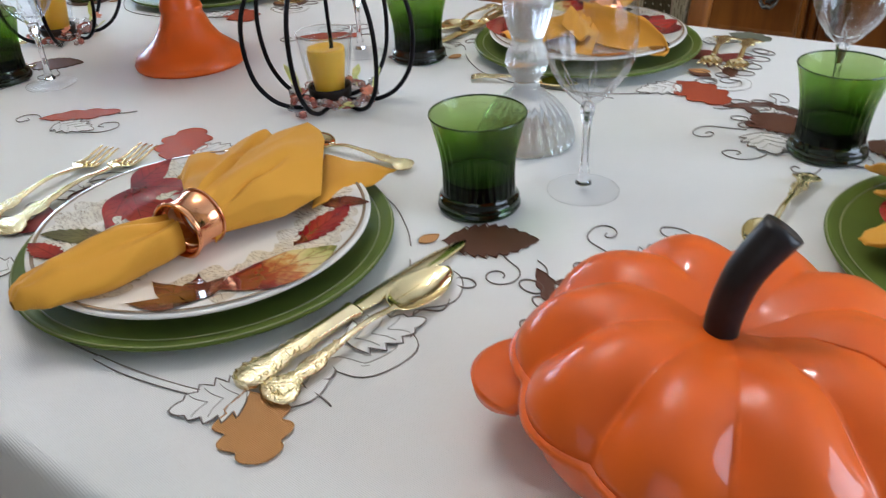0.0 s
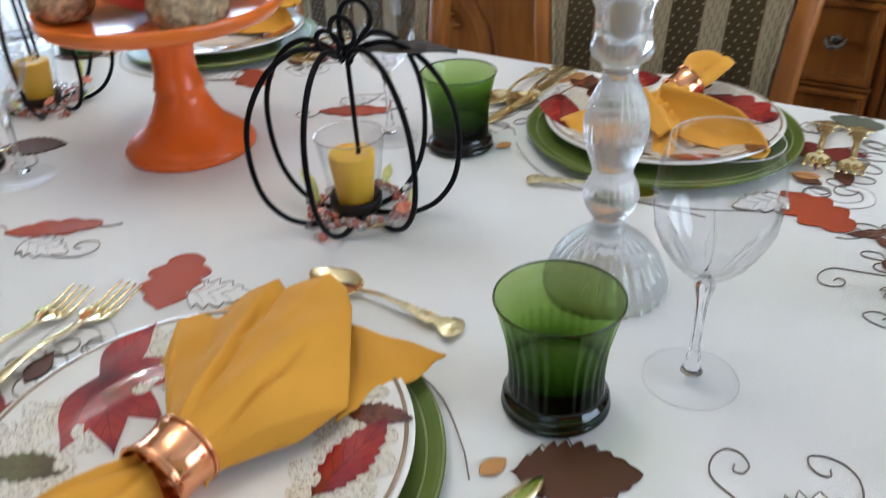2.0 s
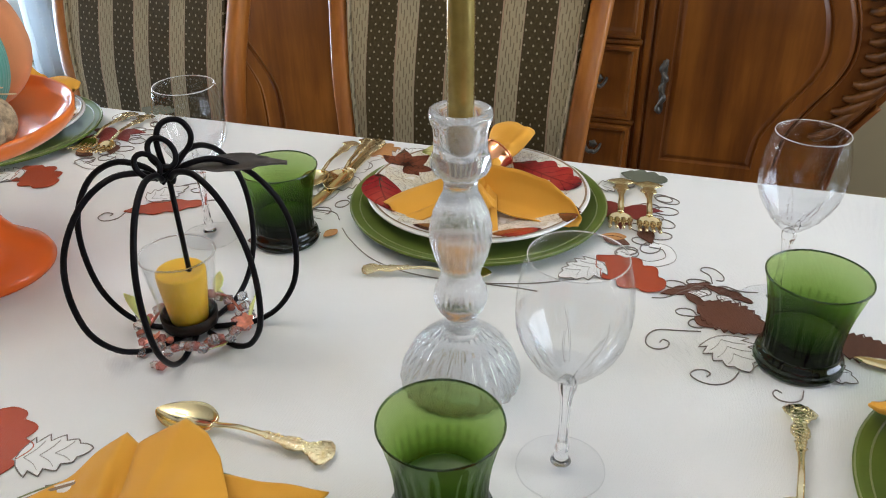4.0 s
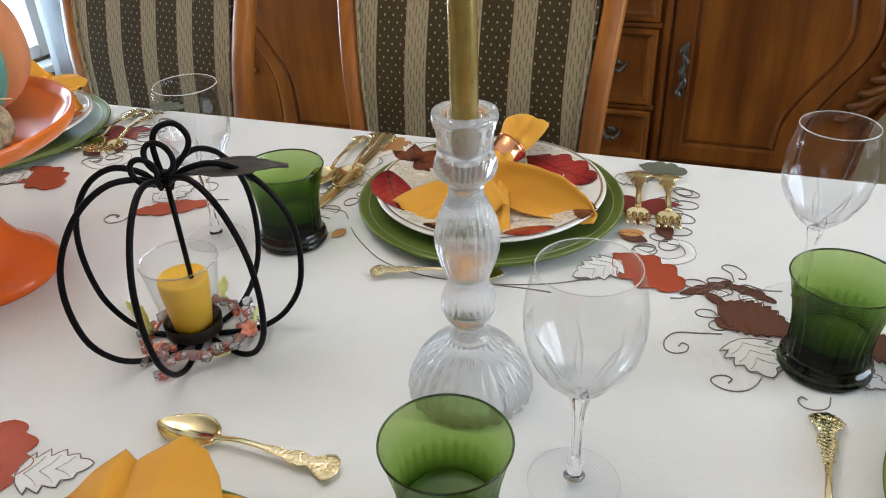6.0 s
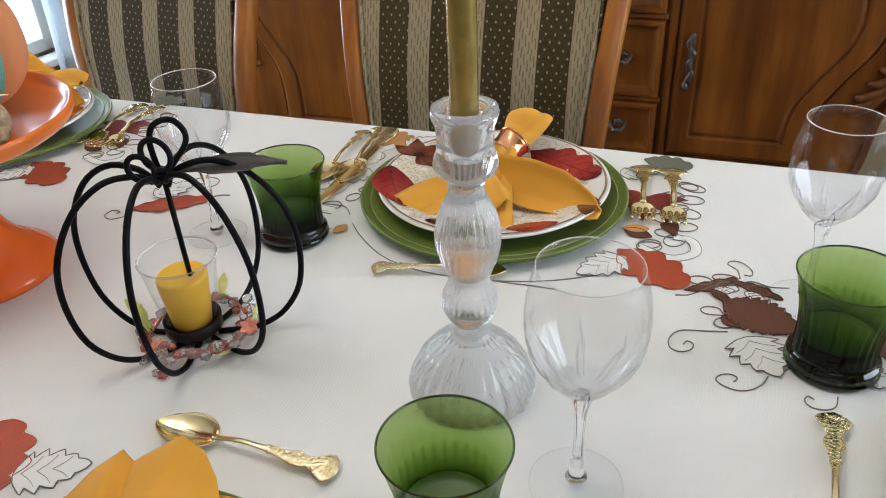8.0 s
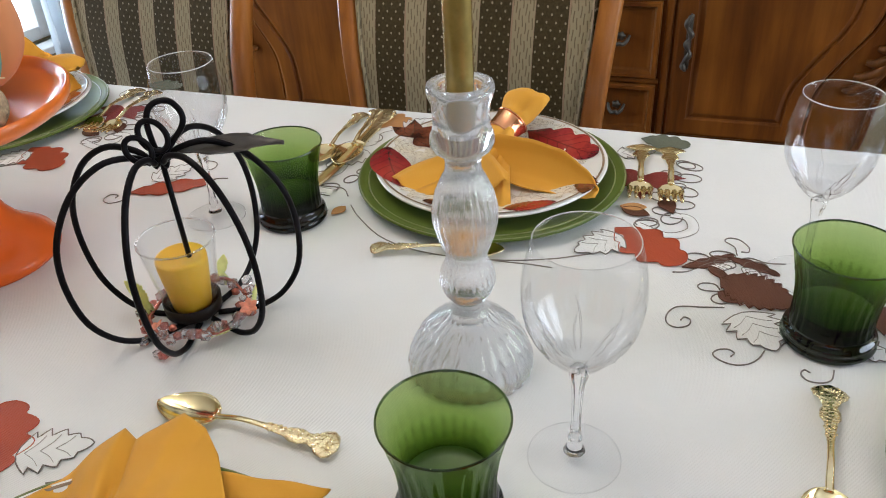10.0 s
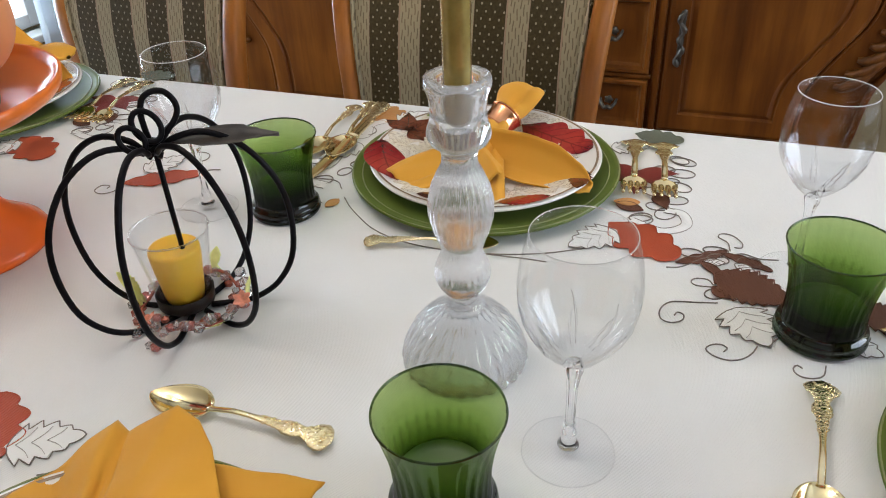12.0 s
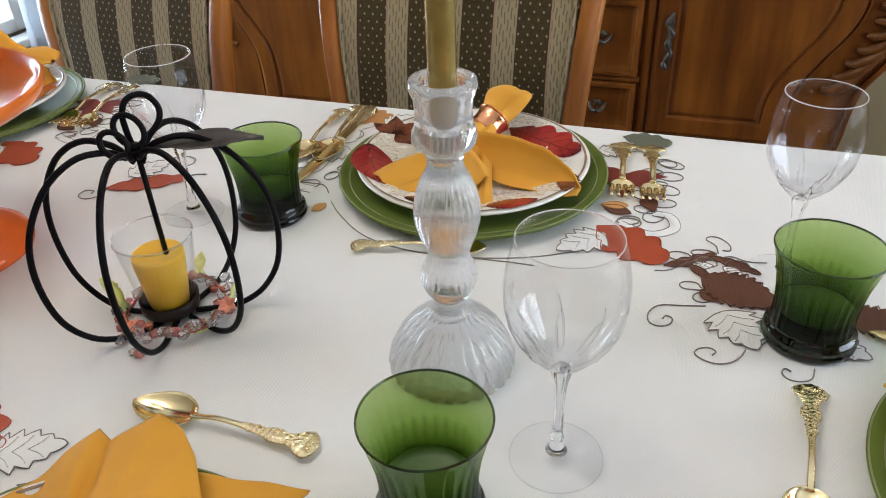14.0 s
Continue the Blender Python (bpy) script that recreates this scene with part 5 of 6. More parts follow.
def star_napkin(m, label, tips=STAR):
    """A napkin whose pointed petals reach over the rim of the plate."""
    nk = thing("napkin", m, label, "napkin", "napkins")
    z0 = 0.0222
    for tip, w, back in tips:
        part("petal", scoop((0.0, 0.0), tip, w, z0, back, side=-1), "napkin_cloth", nk)
    part("gather", ear_tail((0.03, -0.03, 0), (-0.05, -0.10, 0), 0.027, z0, 0.03), "napkin_cloth", nk)
    napkin_ring(m @ pose(0.022, -0.038, z0 + 0.0215, 76, 0, -40) @ Matrix.Scale(0.82, 4))
    return nk


def tumbler(m, label):
    """Green glass with a heavy stepped foot, fluted outside and smooth inside."""
    tb = thing("tumbler", m, label, "drinking glass", "green tumblers")
    outer = [(0.0352, 0.0200), (0.0347, 0.026), (0.0345, 0.036), (0.0354, 0.050), (0.0374, 0.064), (0.0406, 0.078), (0.0440, 0.0905), (0.0462, 0.0972)]
    inner = [(0.0448, 0.0972), (0.0426, 0.0905), (0.0392, 0.078), (0.0360, 0.064), (0.0339, 0.050), (0.0330, 0.036), (0.0328, 0.028)]
    bm = lathe(outer, 168, lambda a, i: 1 + (0.014 * math.cos(28 * a) if 0 < i < 6 else 0))
    lathe(inner, 168, bm=bm)
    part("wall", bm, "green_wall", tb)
    part("rim", lathe([(0.0447, 0.0968), (0.0450, 0.0979), (0.0456, 0.0984), (0.0461, 0.0979), (0.0463, 0.0968)], 96), "green_base", tb)
    foot = [(0, 0.0005), (0.034, 0.0), (0.0390, 0.0012), (0.0408, 0.004), (0.0404, 0.0068), (0.0386, 0.0082), (0.0396, 0.0098), (0.0399, 0.0118), (0.0386, 0.0142), (0.0362, 0.0160), (0.0354, 0.0190), (0.0352, 0.0198), (0.0330, 0.0270), (0.0280, 0.0240), (0.014, 0.0230), (0, 0.0230)]
    part("foot", lathe(foot, 72), "green_base", tb, "thick dark green stepped glass foot")
    # added disc above the foot, coloured like glass with light in it
    part("lit_floor_disc", lathe([(0.0329, 0.0345), (0.0318, 0.0318), (0.028, 0.0296), (0.014, 0.0286), (0, 0.0284)], 60), "lit_floor_green", tb, "opaque green disc added for the lit look of the tumbler's floor")
    part("maker_mark", tube([(0.0432 * math.cos(a), 0.0432 * math.sin(a), 0.0905 + 0.0007 * math.sin(9 * a)) for a in [2.0 + 0.62 * k / 30 for k in range(31)]], lambda t: 0.0003 + 0.0003 * abs(math.sin(24 * t)), 5), "clear_wall", tb, "unreadable raised mark inside the rim")
    return tb


def wine_glass(m, label):
    """Stemmed glass with a round bowl whose lower part is cut into petals."""
    wg = thing("wine_glass", m, label, "wine glass", "wine glasses")
    cut = lambda a, i: 1 + (0.045 * abs(math.sin(6 * a)) if 1 <= i <= 5 else 0)
    outer = [(0.0066, 0.092), (0.0120, 0.0965), (0.0195, 0.1040), (0.0272, 0.1140), (0.0338, 0.1250), (0.0390, 0.138), (0.0417, 0.151), (0.0424, 0.162), (0.0411, 0.176), (0.0382, 0.190), (0.0352, 0.2010)]
    inner = [(0.0345, 0.2010), (0.0375, 0.190), (0.0403, 0.176), (0.0416, 0.162), (0.0408, 0.151), (0.0381, 0.138), (0.0328, 0.1262), (0.0262, 0.1157), (0.0182, 0.1063), (0.010, 0.1015), (0, 0.1005)]
    part("bowl", lathe(inner[::-1][3:] + outer[6:][::-1], 80), "clear_wall", wg)
    low = lathe(outer[:7], 80, cut)
    lathe(inner[-3:], 80, bm=low)
    part("cut_base", low, "cut_wall", wg, "petal-cut lower part of the bowl")
    for k in range(12):
        a = 2 * math.pi * (k + 0.5 * (k % 2)) / 12
        top = 0.130 if k % 2 else 0.120
        pts = []
        for i in range(15):
            z = 0.0985 + (top - 0.0985) * i / 14
            q = lerp(z, [(p[1], p[0]) for p in outer]) * 1.012
            b = a + 0.16 * (i / 14) ** 2 * (1 if k % 2 else -1)
            pts.append((q * math.cos(b), q * math.sin(b), z))
        part("cut_stroke", tube(pts, lambda t: 0.0002 + 0.0007 * math.sin(math.pi * min(1, t * 1.02)) ** 1.5, 6), "crystal", wg, "long wedge cut into the bowl")
    part("rim", lathe([(0.0346, 0.2008), (0.0350, 0.2017), (0.0355, 0.2008)], 64), "crystal", wg)
    stem = [(0, 0.0945), (0.0042, 0.0940), (0.0064, 0.0919), (0.0074, 0.0895), (0.0066, 0.084), (0.0050, 0.078), (0.0041, 0.068), (0.0036, 0.052), (0.0037, 0.036), (0.0044, 0.027), (0.0056, 0.0225), (0.0046, 0.017), (0.0085, 0.0088), (0.0170, 0.0050), (0.0290, 0.0028), (0.0355, 0.0018), (0.0360, 0.0010), (0.0350, 0.0002), (0.012, 0.0004), (0, 0.002)]
    part("stem", lathe(stem[:13] + [(0, 0.0084)], 60, lambda a, i: 1 + (0.07 * math.cos(6 * a) if 2 <= i <= 8 else 0)), "crystal", wg)
    part("foot", lathe(stem[12:], 64), "foot_wall", wg)
    part("foot_rim", tube([(0.0360 * math.cos(k * math.pi / 32), 0.0360 * math.sin(k * math.pi / 32), 0.0010) for k in range(64)], 0.0004, 5, closed=True), "crystal", wg)
    return wg


PLACE_CHARGER = "round green glazed charger plate on the white cloth"
PLACE_PLATE = "white dinner plate printed with red and brown autumn leaves"
for key in ("a", "b", "d", "far", "e", "f"):
    charger(at(key, 0, 0) if key != "a" else at(key, -0.012, 0.007) @ Matrix.Diagonal((1.018, 1.018, 1, 1)), PLACE_CHARGER)
for key, turn in (("a", 0), ("b", 0), ("d", 30), ("far", -25), ("e", 70), ("f", 110)):
    shift, size = {"a": ((-0.012, 0.005), 1.05), "e": ((0, 0), 0.84)}.get(key, ((0, 0), 1.0))
    dinner_plate(at(key, *shift) @ Matrix.Diagonal((size, size, min(size, 1.0), 1)), PLACE_PLATE, turn, key != "a")
fan_napkin(at("a", 0, 0), "mustard yellow cloth napkin gathered through a copper ring")
for key, turn in (("b", 0), ("d", 0), ("f", 0)):
    petal_napkin(at(key, 0, 0, turn), "mustard yellow cloth napkin opened into petals on a plate")

far_napkin = star_napkin(at("far", 0, 0), "mustard yellow cloth napkin spread in tall folds over a plate", FAR_STAR)
part("gather", ear_tail((0.020, -0.090, 0), (-0.112, -0.072, 0), 0.034, 0.0222, 0.034), "napkin_cloth", far_napkin)
star_napkin(at("e", 0, 0), "mustard yellow cloth napkin spread into pointed petals over a plate")

GOLD_K, GOLD_S, GOLD_F = "gold-plated table knife with an ornate handle", "gold-plated spoon with an ornate handle", "gold-plated fork with an ornate handle"
# near seat
knife(at("a", 0.167, -0.101, -0.7), GOLD_K, "gold cutlery")
spoon(at("a", 0.197, -0.099, 1.1), 0.203, GOLD_S, "gold cutlery")
spoon(at("a", 0.031, 0.234, 95.9), 0.174, GOLD_S, "gold cutlery")
fork(at("a", -0.236, -0.113, 17), 0.188, GOLD_F, "gold cutlery")
fork(at("a", -0.202, -0.106, 15.6), 0.212, GOLD_F, "gold cutlery")
# opposite seat
knife(at("b", 0.222, -0.140, 6), GOLD_K, "gold cutlery")
spoon(at("b", 0.240, -0.142, 12), 0.190, GOLD_S, "gold cutlery")
spoon(at("b", 0.258, -0.120, 8), 0.175, GOLD_S, "gold cutlery")
spoon(at("b", 0.060, 0.199, 109), 0.150, GOLD_S, "gold cutlery")
fork(at("b", -0.152, -0.154, 13), 0.148, GOLD_F, "gold cutlery", 1.35)
fork(at("b", -0.188, -0.158, 13), 0.148, GOLD_F, "gold cutlery", 1.35)
# second far seat
fork(at("far", -0.150, -0.150, 8), 0.168, GOLD_F, "gold cutlery")
fork(at("far", -0.185, -0.148, 8), 0.168, GOLD_F, "gold cutlery")
knife(at("far", 0.178, -0.12, 2), GOLD_K, "gold cutlery")
spoon(at("far", 0.204, -0.115, 2), 0.19, GOLD_S, "gold cutlery")
# second near seat
knife(at("d", 0.172, -0.105, 0), GOLD_K, "gold cutlery")
spoon(at("d", 0.198, -0.103, 2), 0.190, GOLD_S, "gold cutlery")
spoon(at("d", 0.05, 0.205, 94), 0.178, GOLD_S, "gold cutlery")
# seat at the end
knife(at("e", 0.162, -0.092, 0.5), GOLD_K, "gold cutlery")
spoon(at("e", 0.190, -0.080, 1.5), 0.190, GOLD_S, "gold cutlery")
spoon(at("e", 0.071, 0.204, 91.5), 0.178, GOLD_S, "gold cutlery")

TUM = "green glass tumbler with a dark stepped foot"
WINE = "clear crystal wine glass with a petal-cut bowl"
for x, y, turn in ((0.056, 0.798, 0), (-0.299, 1.110, 40), (0.287, 1.108, 90), (-0.755, 0.694, 15), (-1.115, 1.030, 60), (-1.36, 0.70, 0)):
    if (x, y) == (0.056, 0.798):
        first_tumbler = tumbler(pose(x, y, T, 0, 0, turn), TUM)
    else:
        copy_thing(first_tumbler, pose(x, y, T, 0, 0, turn))
for x, y, turn in ((0.122, 0.884, 0), (-0.389, 1.077, 25), (0.257, 1.202, 50), (-0.675, 0.727, 10), (-1.21, 1.00, 0), (-1.33, 0.61, 0)):
    if (x, y) == (0.122, 0.884):
        first_glass = wine_glass(pose(x, y, T, 0, 0, turn), WINE)
    else:
        copy_thing(first_glass, pose(x, y, T, 0, 0, turn) @ Matrix.Scale(0.965, 4))

# ---- candlesticks ----


def candlestick(m):
    cs = thing("candlestick", m, "ribbed clear crystal candlestick with a flared foot", "candlestick", "candlesticks")
    prof = [(0, 0.004), (0.03, 0.003), (0.049, 0.0), (0.0545, 0.0015), (0.0552, 0.007), (0.0540, 0.014), (0.0505, 0.023), (0.0445, 0.035), (0.0345, 0.047), (0.0220, 0.057), (0.0155, 0.0635), (0.0132, 0.069), (0.0150, 0.0745), (0.0205, 0.083), (0.0235, 0.093), (0.0222, 0.102), (0.0185, 0.110), (0.0166, 0.116), (0.0180, 0.123), (0.0225, 0.136), (0.0258, 0.150), (0.0260, 0.162), (0.0230, 0.176), (0.0178, 0.188), (0.0142, 0.196), (0.0140, 0.204), (0.0165, 0.210), (0.0228, 0.2145), (0.0248, 0.220), (0.0240, 0.226), (0.0218, 0.231), (0.0214, 0.242), (0.0220, 0.251), (0.0242, 0.256), (0.0254, 0.2605), (0.0246, 0.265), (0.0196, 0.2655), (0.0150, 0.262), (0.0130, 0.253), (0.0117, 0.236), (0.0107, 0.2250), (0, 0.2240)]

    def rib(a, i):
        if 3 <= i <= 9:
            return 1 + 0.045 * abs(math.cos(13 * a)) - 0.02
        if 13 <= i <= 16:
            return 1 + 0.05 * abs(math.cos(13 * a)) - 0.025
        if 18 <= i <= 23:
            return 1 + 0.05 * abs(math.cos(13 * a)) - 0.025
        return 1
    part("stand", lathe(prof, 208, rib), "lustre_crystal", cs)
    part("taper", lathe([(0, 0.2256), (0.0100, 0.2256), (0.0106, 0.24), (0.0106, 0.33), (0.0098, 0.45), (0.0084, 0.517), (0.004, 0.527), (0, 0.528)], 28), "taper_wax", cs, "olive gold metallic taper candle")
    part("wick", tube([(0, 0, 0.527), (0.0005, 0, 0.538)], 0.0008, 6), "stem_black", cs)
    return cs


stick = candlestick(pose(0.003, 0.954, T))
copy_thing(stick, pose(-1.17, 0.83, T))

# ---- wire pumpkin lanterns ----


def lantern(m, label):
    ln = thing("pumpkin_lantern", m, label, "candle lantern", "wire pumpkin lanterns")
    lean = Vector((-0.0030, -0.0030, 0))
    for turn, big in ((36.4, 1.126), (89.0, 1.095), (200.0, 1.069), (246.3, 1.150), (291.2, 1.07), (349.3, 1.083)):
        a = radians(turn)
        ctrl = [(0.006, 0.172), (0.018, 0.182), (0.042, 0.185), (0.068, 0.168), (0.088, 0.133), (0.0945, 0.093), (0.0895, 0.049), (0.073, 0.0195), (0.052, 0.0055), (0.034, 0.0034), (0.012, 0.0040)]
        pts = spline([Vector((big * r * math.cos(a), big * r * math.sin(a), 1.017 * z)) + lean * (z / 0.17) for r, z in ctrl], 44)
        part("rib", tube(pts, 0.0029, 10), "black_iron", ln)
    part("rod", tube([(-0.0013, -0.0008, 0.178), (-0.0006, -0.0004, 0.12), (0.0, 0.0, 0.0730)], 0.0025, 8), "black_iron", ln)
    face = pose(-0.0030, -0.0030, 0.177, 0, 0, 48.0)
    tall = spline([(-0.004, -0.004, -0.006), (0.004, -0.004, 0.002), (0.0155, -0.002, 0.0135), (0.0266, 0.0, 0.026), (0.0284, 0.002, 0.0367), (0.022, 0.003, 0.0475), (0.0124, 0.003, 0.050), (0.0035, 0.002, 0.046), (-0.001, 0.001, 0.035), (-0.001, 0.0, 0.0216), (0.001, 0.0, 0.003)], 60)
    part("stem_loop", tube([face @ p for p in tall], 0.0027, 8), "black_iron", ln)
    for cx, cz, dep, rx, rz in ((0.0010, 0.0235, -0.005, 0.0108, 0.0135), (-0.0135, 0.0150, -0.009, 0.0098, 0.0110)):
        pts = [face @ Vector((cx + rx * math.cos(t) - 0.003 * math.sin(t), dep + 0.003 * math.sin(t), cz + rz * math.sin(t))) for t in [2 * math.pi * k / 36 for k in range(36)]]
        part("stem_loop", tube(pts, 0.0026, 8, closed=True), "black_iron", ln)
    part("collar", tube([(0.006 * math.cos(t * 0.9) - 0.0025, 0.006 * math.sin(t * 0.9) - 0.002, 0.170 + 0.0014 * t) for t in range(12)], 0.0026, 8), "black_iron", ln)

    def metal_leaf(u, v):
        t = 2 * v - 1
        w = 0.0200 * lerp(u, [(0, 0.10), (0.12, 0.42), (0.35, 0.95), (0.5, 1.0), (0.66, 0.92), (0.70, 0.62), (0.80, 0.50), (0.84, 0.30), (1, 0.04)])
        return (0.014 + 0.092 * u, w * t, 0.1800 + 0.004 * math.sin(math.pi * u * 0.8) + 0.003 * t * t - 0.004 * u)
    bm = sheet(metal_leaf, 34, 6, 0.0008)
    bm.transform(pose(0, 0, 0, 0, 0, 34))
    part("metal_leaf", bm, "leaf_iron", ln, "flat dark metal leaf")
    off = (-0.012, 0.0)
    part("tray", lathe([(0, 0.006), (0.024, 0.006), (0.0275, 0.009), (0.0285, 0.022), (0.0272, 0.022), (0.0262, 0.0105), (0, 0.009)], 40, centre=off), "tray_brown", ln, "dark metal candle tray")
    part("votive_cup", lathe([(0, 0.0096), (0.022, 0.0098), (0.0254, 0.014), (0.0300, 0.045), (0.0362, 0.088), (0.0366, 0.0905), (0.0360, 0.0915), (0.0350, 0.088), (0.0288, 0.045), (0.0240, 0.017), (0.020, 0.0145), (0, 0.0140)], 56, centre=off), "cup_wall", ln, "clear glass votive cup")
    part("cup_rim", tube([(off[0] + 0.0363 * math.cos(k * math.pi / 24), 0.0363 * math.sin(k * math.pi / 24), 0.0910) for k in range(48)], 0.0009, 6, closed=True), "crystal", ln)
    part("votive_candle", lathe([(0, 0.0145), (0.0185, 0.0145), (0.0192, 0.018), (0.0240, 0.060), (0.0244, 0.0690), (0.0238, 0.0712), (0.0215, 0.0716), (0.014, 0.0700), (0.007, 0.0692), (0, 0.0690)], 40, centre=off), "yellow_wax", ln, "yellow votive candle")
    part("wick", tube([(off[0] + 0.004, 0.003, 0.068), (off[0] + 0.005, 0.004, 0.0735)], 0.0007, 6), "stem_black", ln)
    rnd = random.Random(11)
    ringpts = [(-0.006 + 0.047 * math.cos(t), 0.047 * math.sin(t), 0.010 + 0.004 * math.sin(5 * t)) for t in [2 * math.pi * k / 60 for k in range(60)]]
    wire = part("bead_garland", tube(ringpts, 0.0016, 6, closed=True), "bead_copper", ln, "beaded garland round the foot")
    kinds = ("bead_clear", "bead_pink", "bead_clear", "bead_copper", "bead_clear", "bead_pink", "bead_clear")
    for k in range(50):
        t = 2 * math.pi * (k + 0.5 * rnd.random()) / 50
        r = 0.039 + 0.017 * rnd.random()
        q = (0.0050 if k % 7 in (0, 2, 4) else 0.0042) + 0.0018 * rnd.random()
        bm = bmesh.new()
        bmesh.ops.create_icosphere(bm, subdivisions=1, radius=q)
        bm.transform(Matrix.Translation((-0.006 + r * math.cos(t), r * math.sin(t), q + 0.012 * rnd.random())))
        part("bead", bm, kinds[k % 7], wire, smooth=k % 3 == 0)
    for a, r, q, kind in ((-79, 0.067, 0.0058, "bead_pink"), (-86, 0.066, 0.0046, "bead_clear"), (-108, 0.061, 0.0056, "bead_clear"), (-112, 0.055, 0.0042, "bead_pink")):
        bm = bmesh.new()
        bmesh.ops.create_icosphere(bm, subdivisions=1, radius=q)
        bm.transform(Matrix.Translation((-0.006 + r * math.cos(radians(a)), r * math.sin(radians(a)), q)))
        part("bead", bm, kind, wire, smooth=False)
    for a, z, size, tilt in ((206, 0.012, 0.038, 66), (22, 0.018, 0.034, 72), (330, 0.014, 0.018, 35), (110, 0.014, 0.022, 40)):
        bm = leaf("saw", 0, 0, 0, size, size * 0.28, lambda x, y: 30 * y * y, thick=0.0007, n=20)
        bm.transform(pose(0.053 * math.cos(radians(a)), 0.053 * math.sin(radians(a)), z, 0, -tilt, a))
        part("garland_leaf", bm, "leaf_lime", wire, "pale yellow-green leaf")
    for a in (6, 150, 262):
        bm = bmesh.new()
        for j in range(6):
            b = leaf("plain", 0, 0, 60 * j, 0.0095, 0.0034, lambda x, y: 0.35 * math.hypot(x, y), thick=0.0006, n=8)
            b.transform(pose(0.055 * math.cos(radians(a)), 0.055 * math.sin(radians(a)), 0.024, 25, 10, a))
            me = bpy.data.meshes.new("petals")
            b.to_mesh(me)
            b.free()
            bm.from_mesh(me)
            bpy.data.meshes.remove(me)
        part("flower", bm, "flower_pink", wire, "small coral flower")
    return ln


lamp_one = lantern(pose(-0.269, 0.914, T), "black wire pumpkin lantern with a yellow votive candle")
copy_thing(lamp_one, pose(-0.890, 0.866, T, 0, 0, 75))

# ---- cake stand with fabric pumpkins ----


def cake_stand(m):
    cs = thing("cake_stand", m, "glossy orange ceramic pedestal cake stand", "cake stand")
    ped = [(0, 0.002), (0.07, 0.0), (0.0815, 0.0015), (0.083, 0.006), (0.079, 0.014), (0.066, 0.024), (0.051, 0.036), (0.040, 0.052), (0.033, 0.068), (0.0295, 0.078), (0.0315, 0.082), (0.0300, 0.087), (0.0265, 0.10), (0.0260, 0.12), (0.029, 0.145), (0.034, 0.1585), (0, 0.1585)]
    part("pedestal", lathe(ped, 64), "orange_glaze", cs)
    wav = lambda a, i: 1 + 0.004 * math.cos(12 * a)
    dish = [(0, 0.159), (0.05, 0.159), (0.115, 0.164), (0.136, 0.170), (0.1425, 0.177), (0.1440, 0.186), (0.1420, 0.1890), (0.1398, 0.1876), (0.1372, 0.180), (0.133, 0.1765), (0.115, 0.1705), (0, 0.1675)]
    part("dish", lathe(dish, 96, wav), "orange_dish", cs)
    return cs


CAKE = (-0.584, 0.906)
cake_stand(pose(CAKE[0], CAKE[1], T))


def gourd(bm, r, h, ribs, a0=0.0, a1=2 * math.pi, depth=0.09, n=64, u0=0.0, u1=1.0):
    """A ribbed pumpkin between two angles, sitting on z = 0."""
    def f(u, v):
        a = a0 + (a1 - a0) * v
        th = math.pi * (u0 + (u1 - u0) * u)
        k = 1 - depth * (1 - abs(math.sin(ribs * a / 2))) ** 2
        rr = r * math.sin(th) ** 0.72 * k
        z = h / 2 * (1 - math.cos(th))
        dip = 0.16 * h * (math.exp(-((math.pi - th) / 0.5) ** 2) - 0.35 * math.exp(-(th / 0.5) ** 2))
        return (rr * math.cos(a), rr * math.sin(a), max(0.0, z - dip))
    return sheet(f, 24, n, bm=bm)


def patch_pumpkin(m, r, h, kinds, label, ribs):
    pk = thing("fabric_pumpkin", m, label, "fabric pumpkin", "fabric pumpkins")
    step = 2 * math.pi / ribs
    for k in range(ribs):
        kind = kinds[k % len(kinds)]
        split = 0.58 + 0.05 * (k % 3)
        low, high = kind if isinstance(kind, tuple) else (kind, kind)
        part("segment", gourd(bmesh.new(), r, h, ribs, k * step, (k + 1) * step, 0.13, 12, 0.0, split), low, pk)
        part("segment", gourd(bmesh.new(), r, h, ribs, k * step, (k + 1) * step, 0.13, 12, split, 1.0), high, pk)
    part("stem", tube(spline([(0, 0, h * 0.78), (0.004, 0.002, h * 0.95), (0.014, 0.004, h * 1.08)], 10), lambda t: 0.010 - 0.004 * t, 8), "straw", pk)
    return pk


Z_DISH = T + 0.170
patch_pumpkin(pose(CAKE[0] - 0.022, CAKE[1] + 0.03, Z_DISH, 0, 0, 20), 0.106, 0.150, ("patch_peach", "patch_peach", "patch_teal", "patch_pink", "patch_peach", "patch_teal", "patch_peach", "patch_pink", ("patch_teal", "patch_pink"), ("patch_teal", "patch_pink")), "patchwork fabric pumpkin in pink, peach and teal", 10)
patch_pumpkin(pose(CAKE[0] + 0.012, CAKE[1] + 0.036, Z_DISH + 0.124, 4, 0, 30), 0.092, 0.100, ("patch_red", "patch_red", "patch_pink"), "small red fabric pumpkin stacked on a larger one", 9)


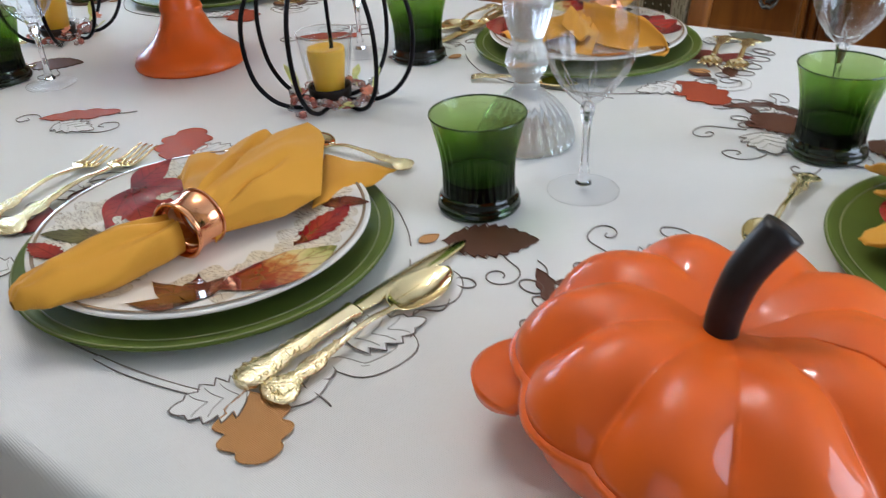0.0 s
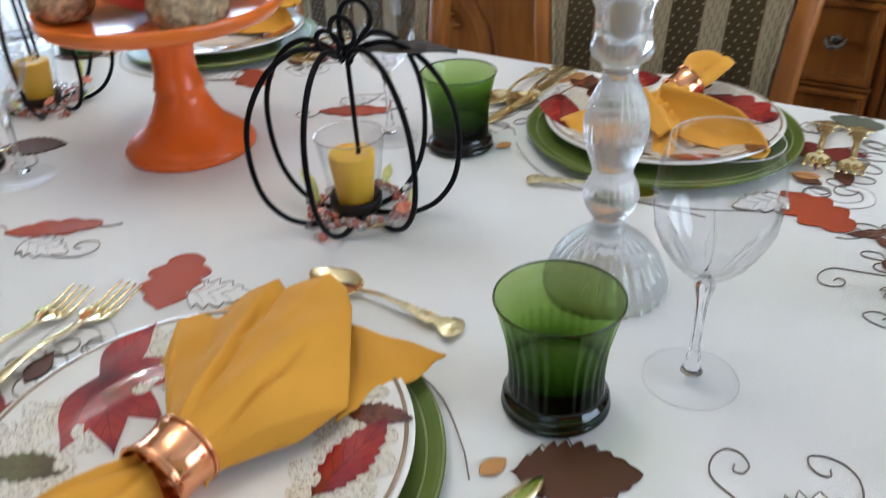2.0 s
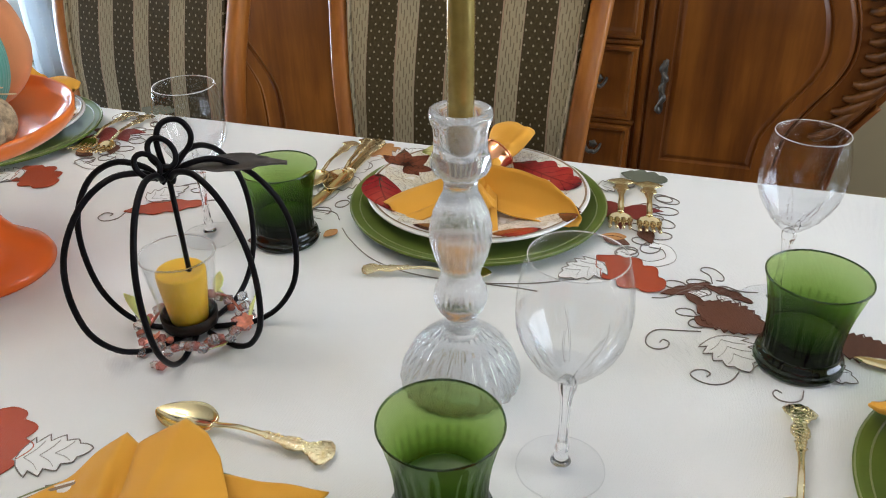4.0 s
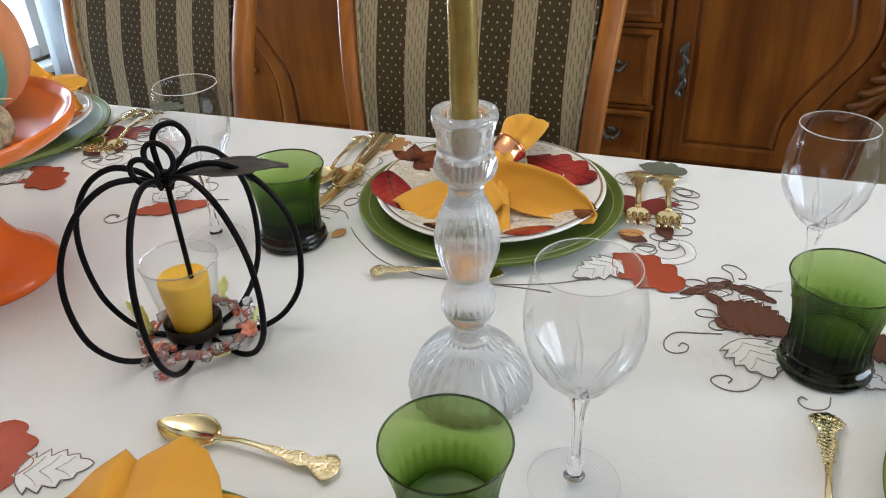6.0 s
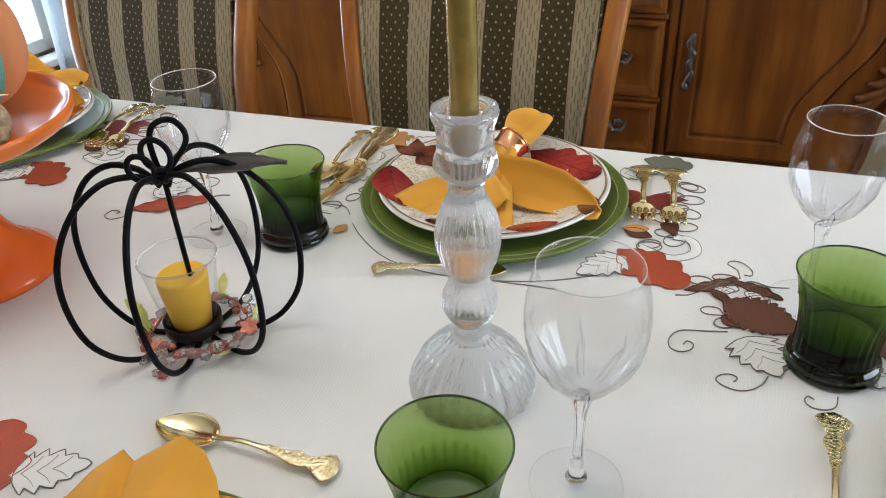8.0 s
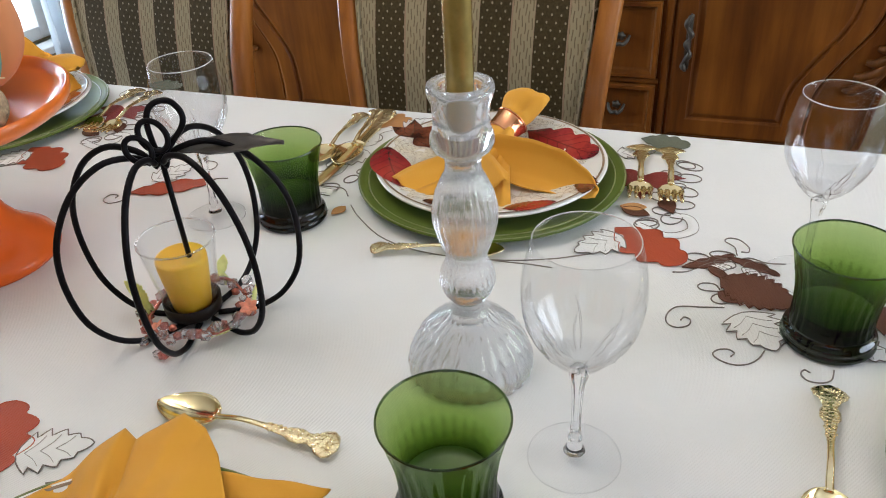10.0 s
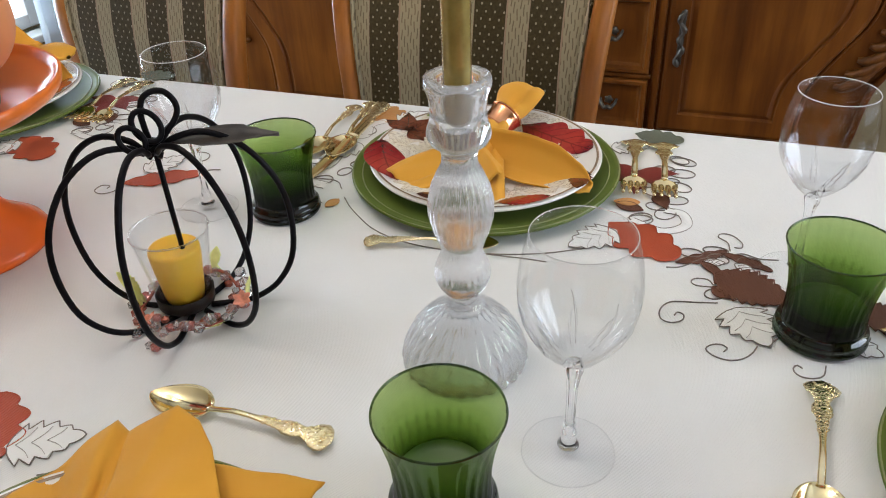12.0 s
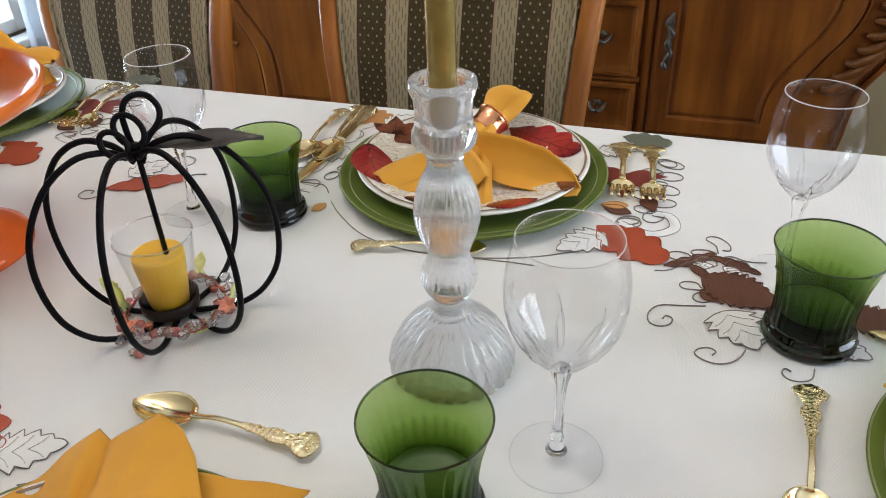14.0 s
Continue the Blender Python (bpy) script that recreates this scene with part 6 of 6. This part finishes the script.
def burlap_pumpkin(m, r, label):
    pk = thing("burlap_pumpkin", m, label, "fabric pumpkin", "fabric pumpkins")
    part("body", gourd(bmesh.new(), r, r * 1.35, 7, depth=0.17), "burlap", pk)
    part("bow", tube(spline([(0, 0, r * 1.15), (0.018, 0.006, r * 1.45), (0.03, -0.004, r * 1.2), (0.004, 0, r * 1.15), (-0.022, 0.006, r * 1.4), (-0.03, -0.01, r * 1.1)], 30), lambda t: 0.0035, 6), "ribbon_coral", pk, "coral ribbon")
    for k in range(7):
        a = 0.9 * k
        part("straw_strand", tube(spline([(0, 0, r * 1.15), (0.02 * math.cos(a), 0.02 * math.sin(a), r * 1.35), (0.05 * math.cos(a + 0.4), 0.05 * math.sin(a + 0.4), r * (1.25 - 0.1 * (k % 3)))], 10), 0.0008, 5), "straw", pk)
    return pk


burlap_pumpkin(pose(CAKE[0] + 0.100, CAKE[1] - 0.024, Z_DISH + 0.003, 0, 0, 20), 0.044, "speckled tan burlap pumpkin with a coral bow")
burlap_pumpkin(pose(CAKE[0] - 0.075, CAKE[1] - 0.082, Z_DISH, 0, 0, 80), 0.038, "small tan burlap pumpkin with straw")

# ---- pumpkin tureen ----


def tureen(m):
    tr = thing("pumpkin_tureen", m, "orange ceramic pumpkin tureen with a lid and black stem knob", "tureen")
    ribs = 10

    def groove(a):
        """0 along the middle of a lobe, 1 in the crease between two lobes."""
        return 1 - abs(math.sin(ribs * a / 2))
    prof = [(0, 0.002), (0.070, 0.0), (0.085, 0.003), (0.102, 0.018), (0.112, 0.036), (0.1165, 0.050), (0.1185, 0.056), (0.1155, 0.058), (0.111, 0.052), (0.10, 0.025), (0, 0.012)]
    part("bowl", lathe(prof, 132, lambda a, i: 1 - (0.07 if 2 < i < 9 else 0.02) * groove(a)), "orange_glaze", tr)

    def lid(u, v):
        a = 2 * math.pi * v
        gro = groove(a)
        k = lerp(u, [(0, 0.0), (0.25, 0.04), (0.55, 0.4), (0.9, 1.0), (1.0, 1.0)])
        rr = 0.1215 * u * (1 - 0.070 * gro * k)
        dome = 0.0595 + 0.053 * max(0.0, 1 - u ** 3.4) ** 0.6 - 0.022 * math.exp(-(u / 0.36) ** 2)
        ease = 0.011 * lerp(u, [(0, 0), (0.25, 0.05), (0.5, 0.45), (0.8, 1.0), (1.0, 0.4)])
        return (rr * math.cos(a), rr * math.sin(a), dome - ease * gro)
    part("lid", sheet(lid, 56, 220, 0.004), "orange_glaze", tr, "ribbed orange lid")
    part("lid_rim", lathe([(0.1145, 0.0585), (0.1215, 0.0580), (0.1242, 0.0605), (0.1225, 0.0635), (0.1170, 0.0640)], 132, lambda a, i: 1 - 0.065 * groove(a)), "orange_glaze", tr)
    for a in (200, 20):
        def ear(u, v, a=a):
            th = radians(a) + radians(-17 + 34 * v)
            r = 0.106 + 0.042 * u * math.sin(math.pi * (0.06 + 0.88 * v)) ** 0.55
            return (r * math.cos(th), r * math.sin(th), 0.050 - 0.004 * u + 0.004 * math.cos(u * 3))
        part("handle", sheet(ear, 12, 22, 0.011), "orange_glaze", tr, "rounded tab handle")
    stem = spline([(-0.005, -0.004, 0.082), (-0.005, -0.003, 0.102), (0.001, 0.001, 0.130), (0.014, 0.009, 0.155)], 24)
    bm = tube(stem, lambda t: 0.0096 + 0.0020 * t * t, 18)
    part("stem_knob", bm, "stem_black", tr, "matt black curved stem knob")
    return tr


tureen(pose(0.371, 0.628, T, 0, 0, 6) @ Matrix.Scale(1.03, 4))

planks()
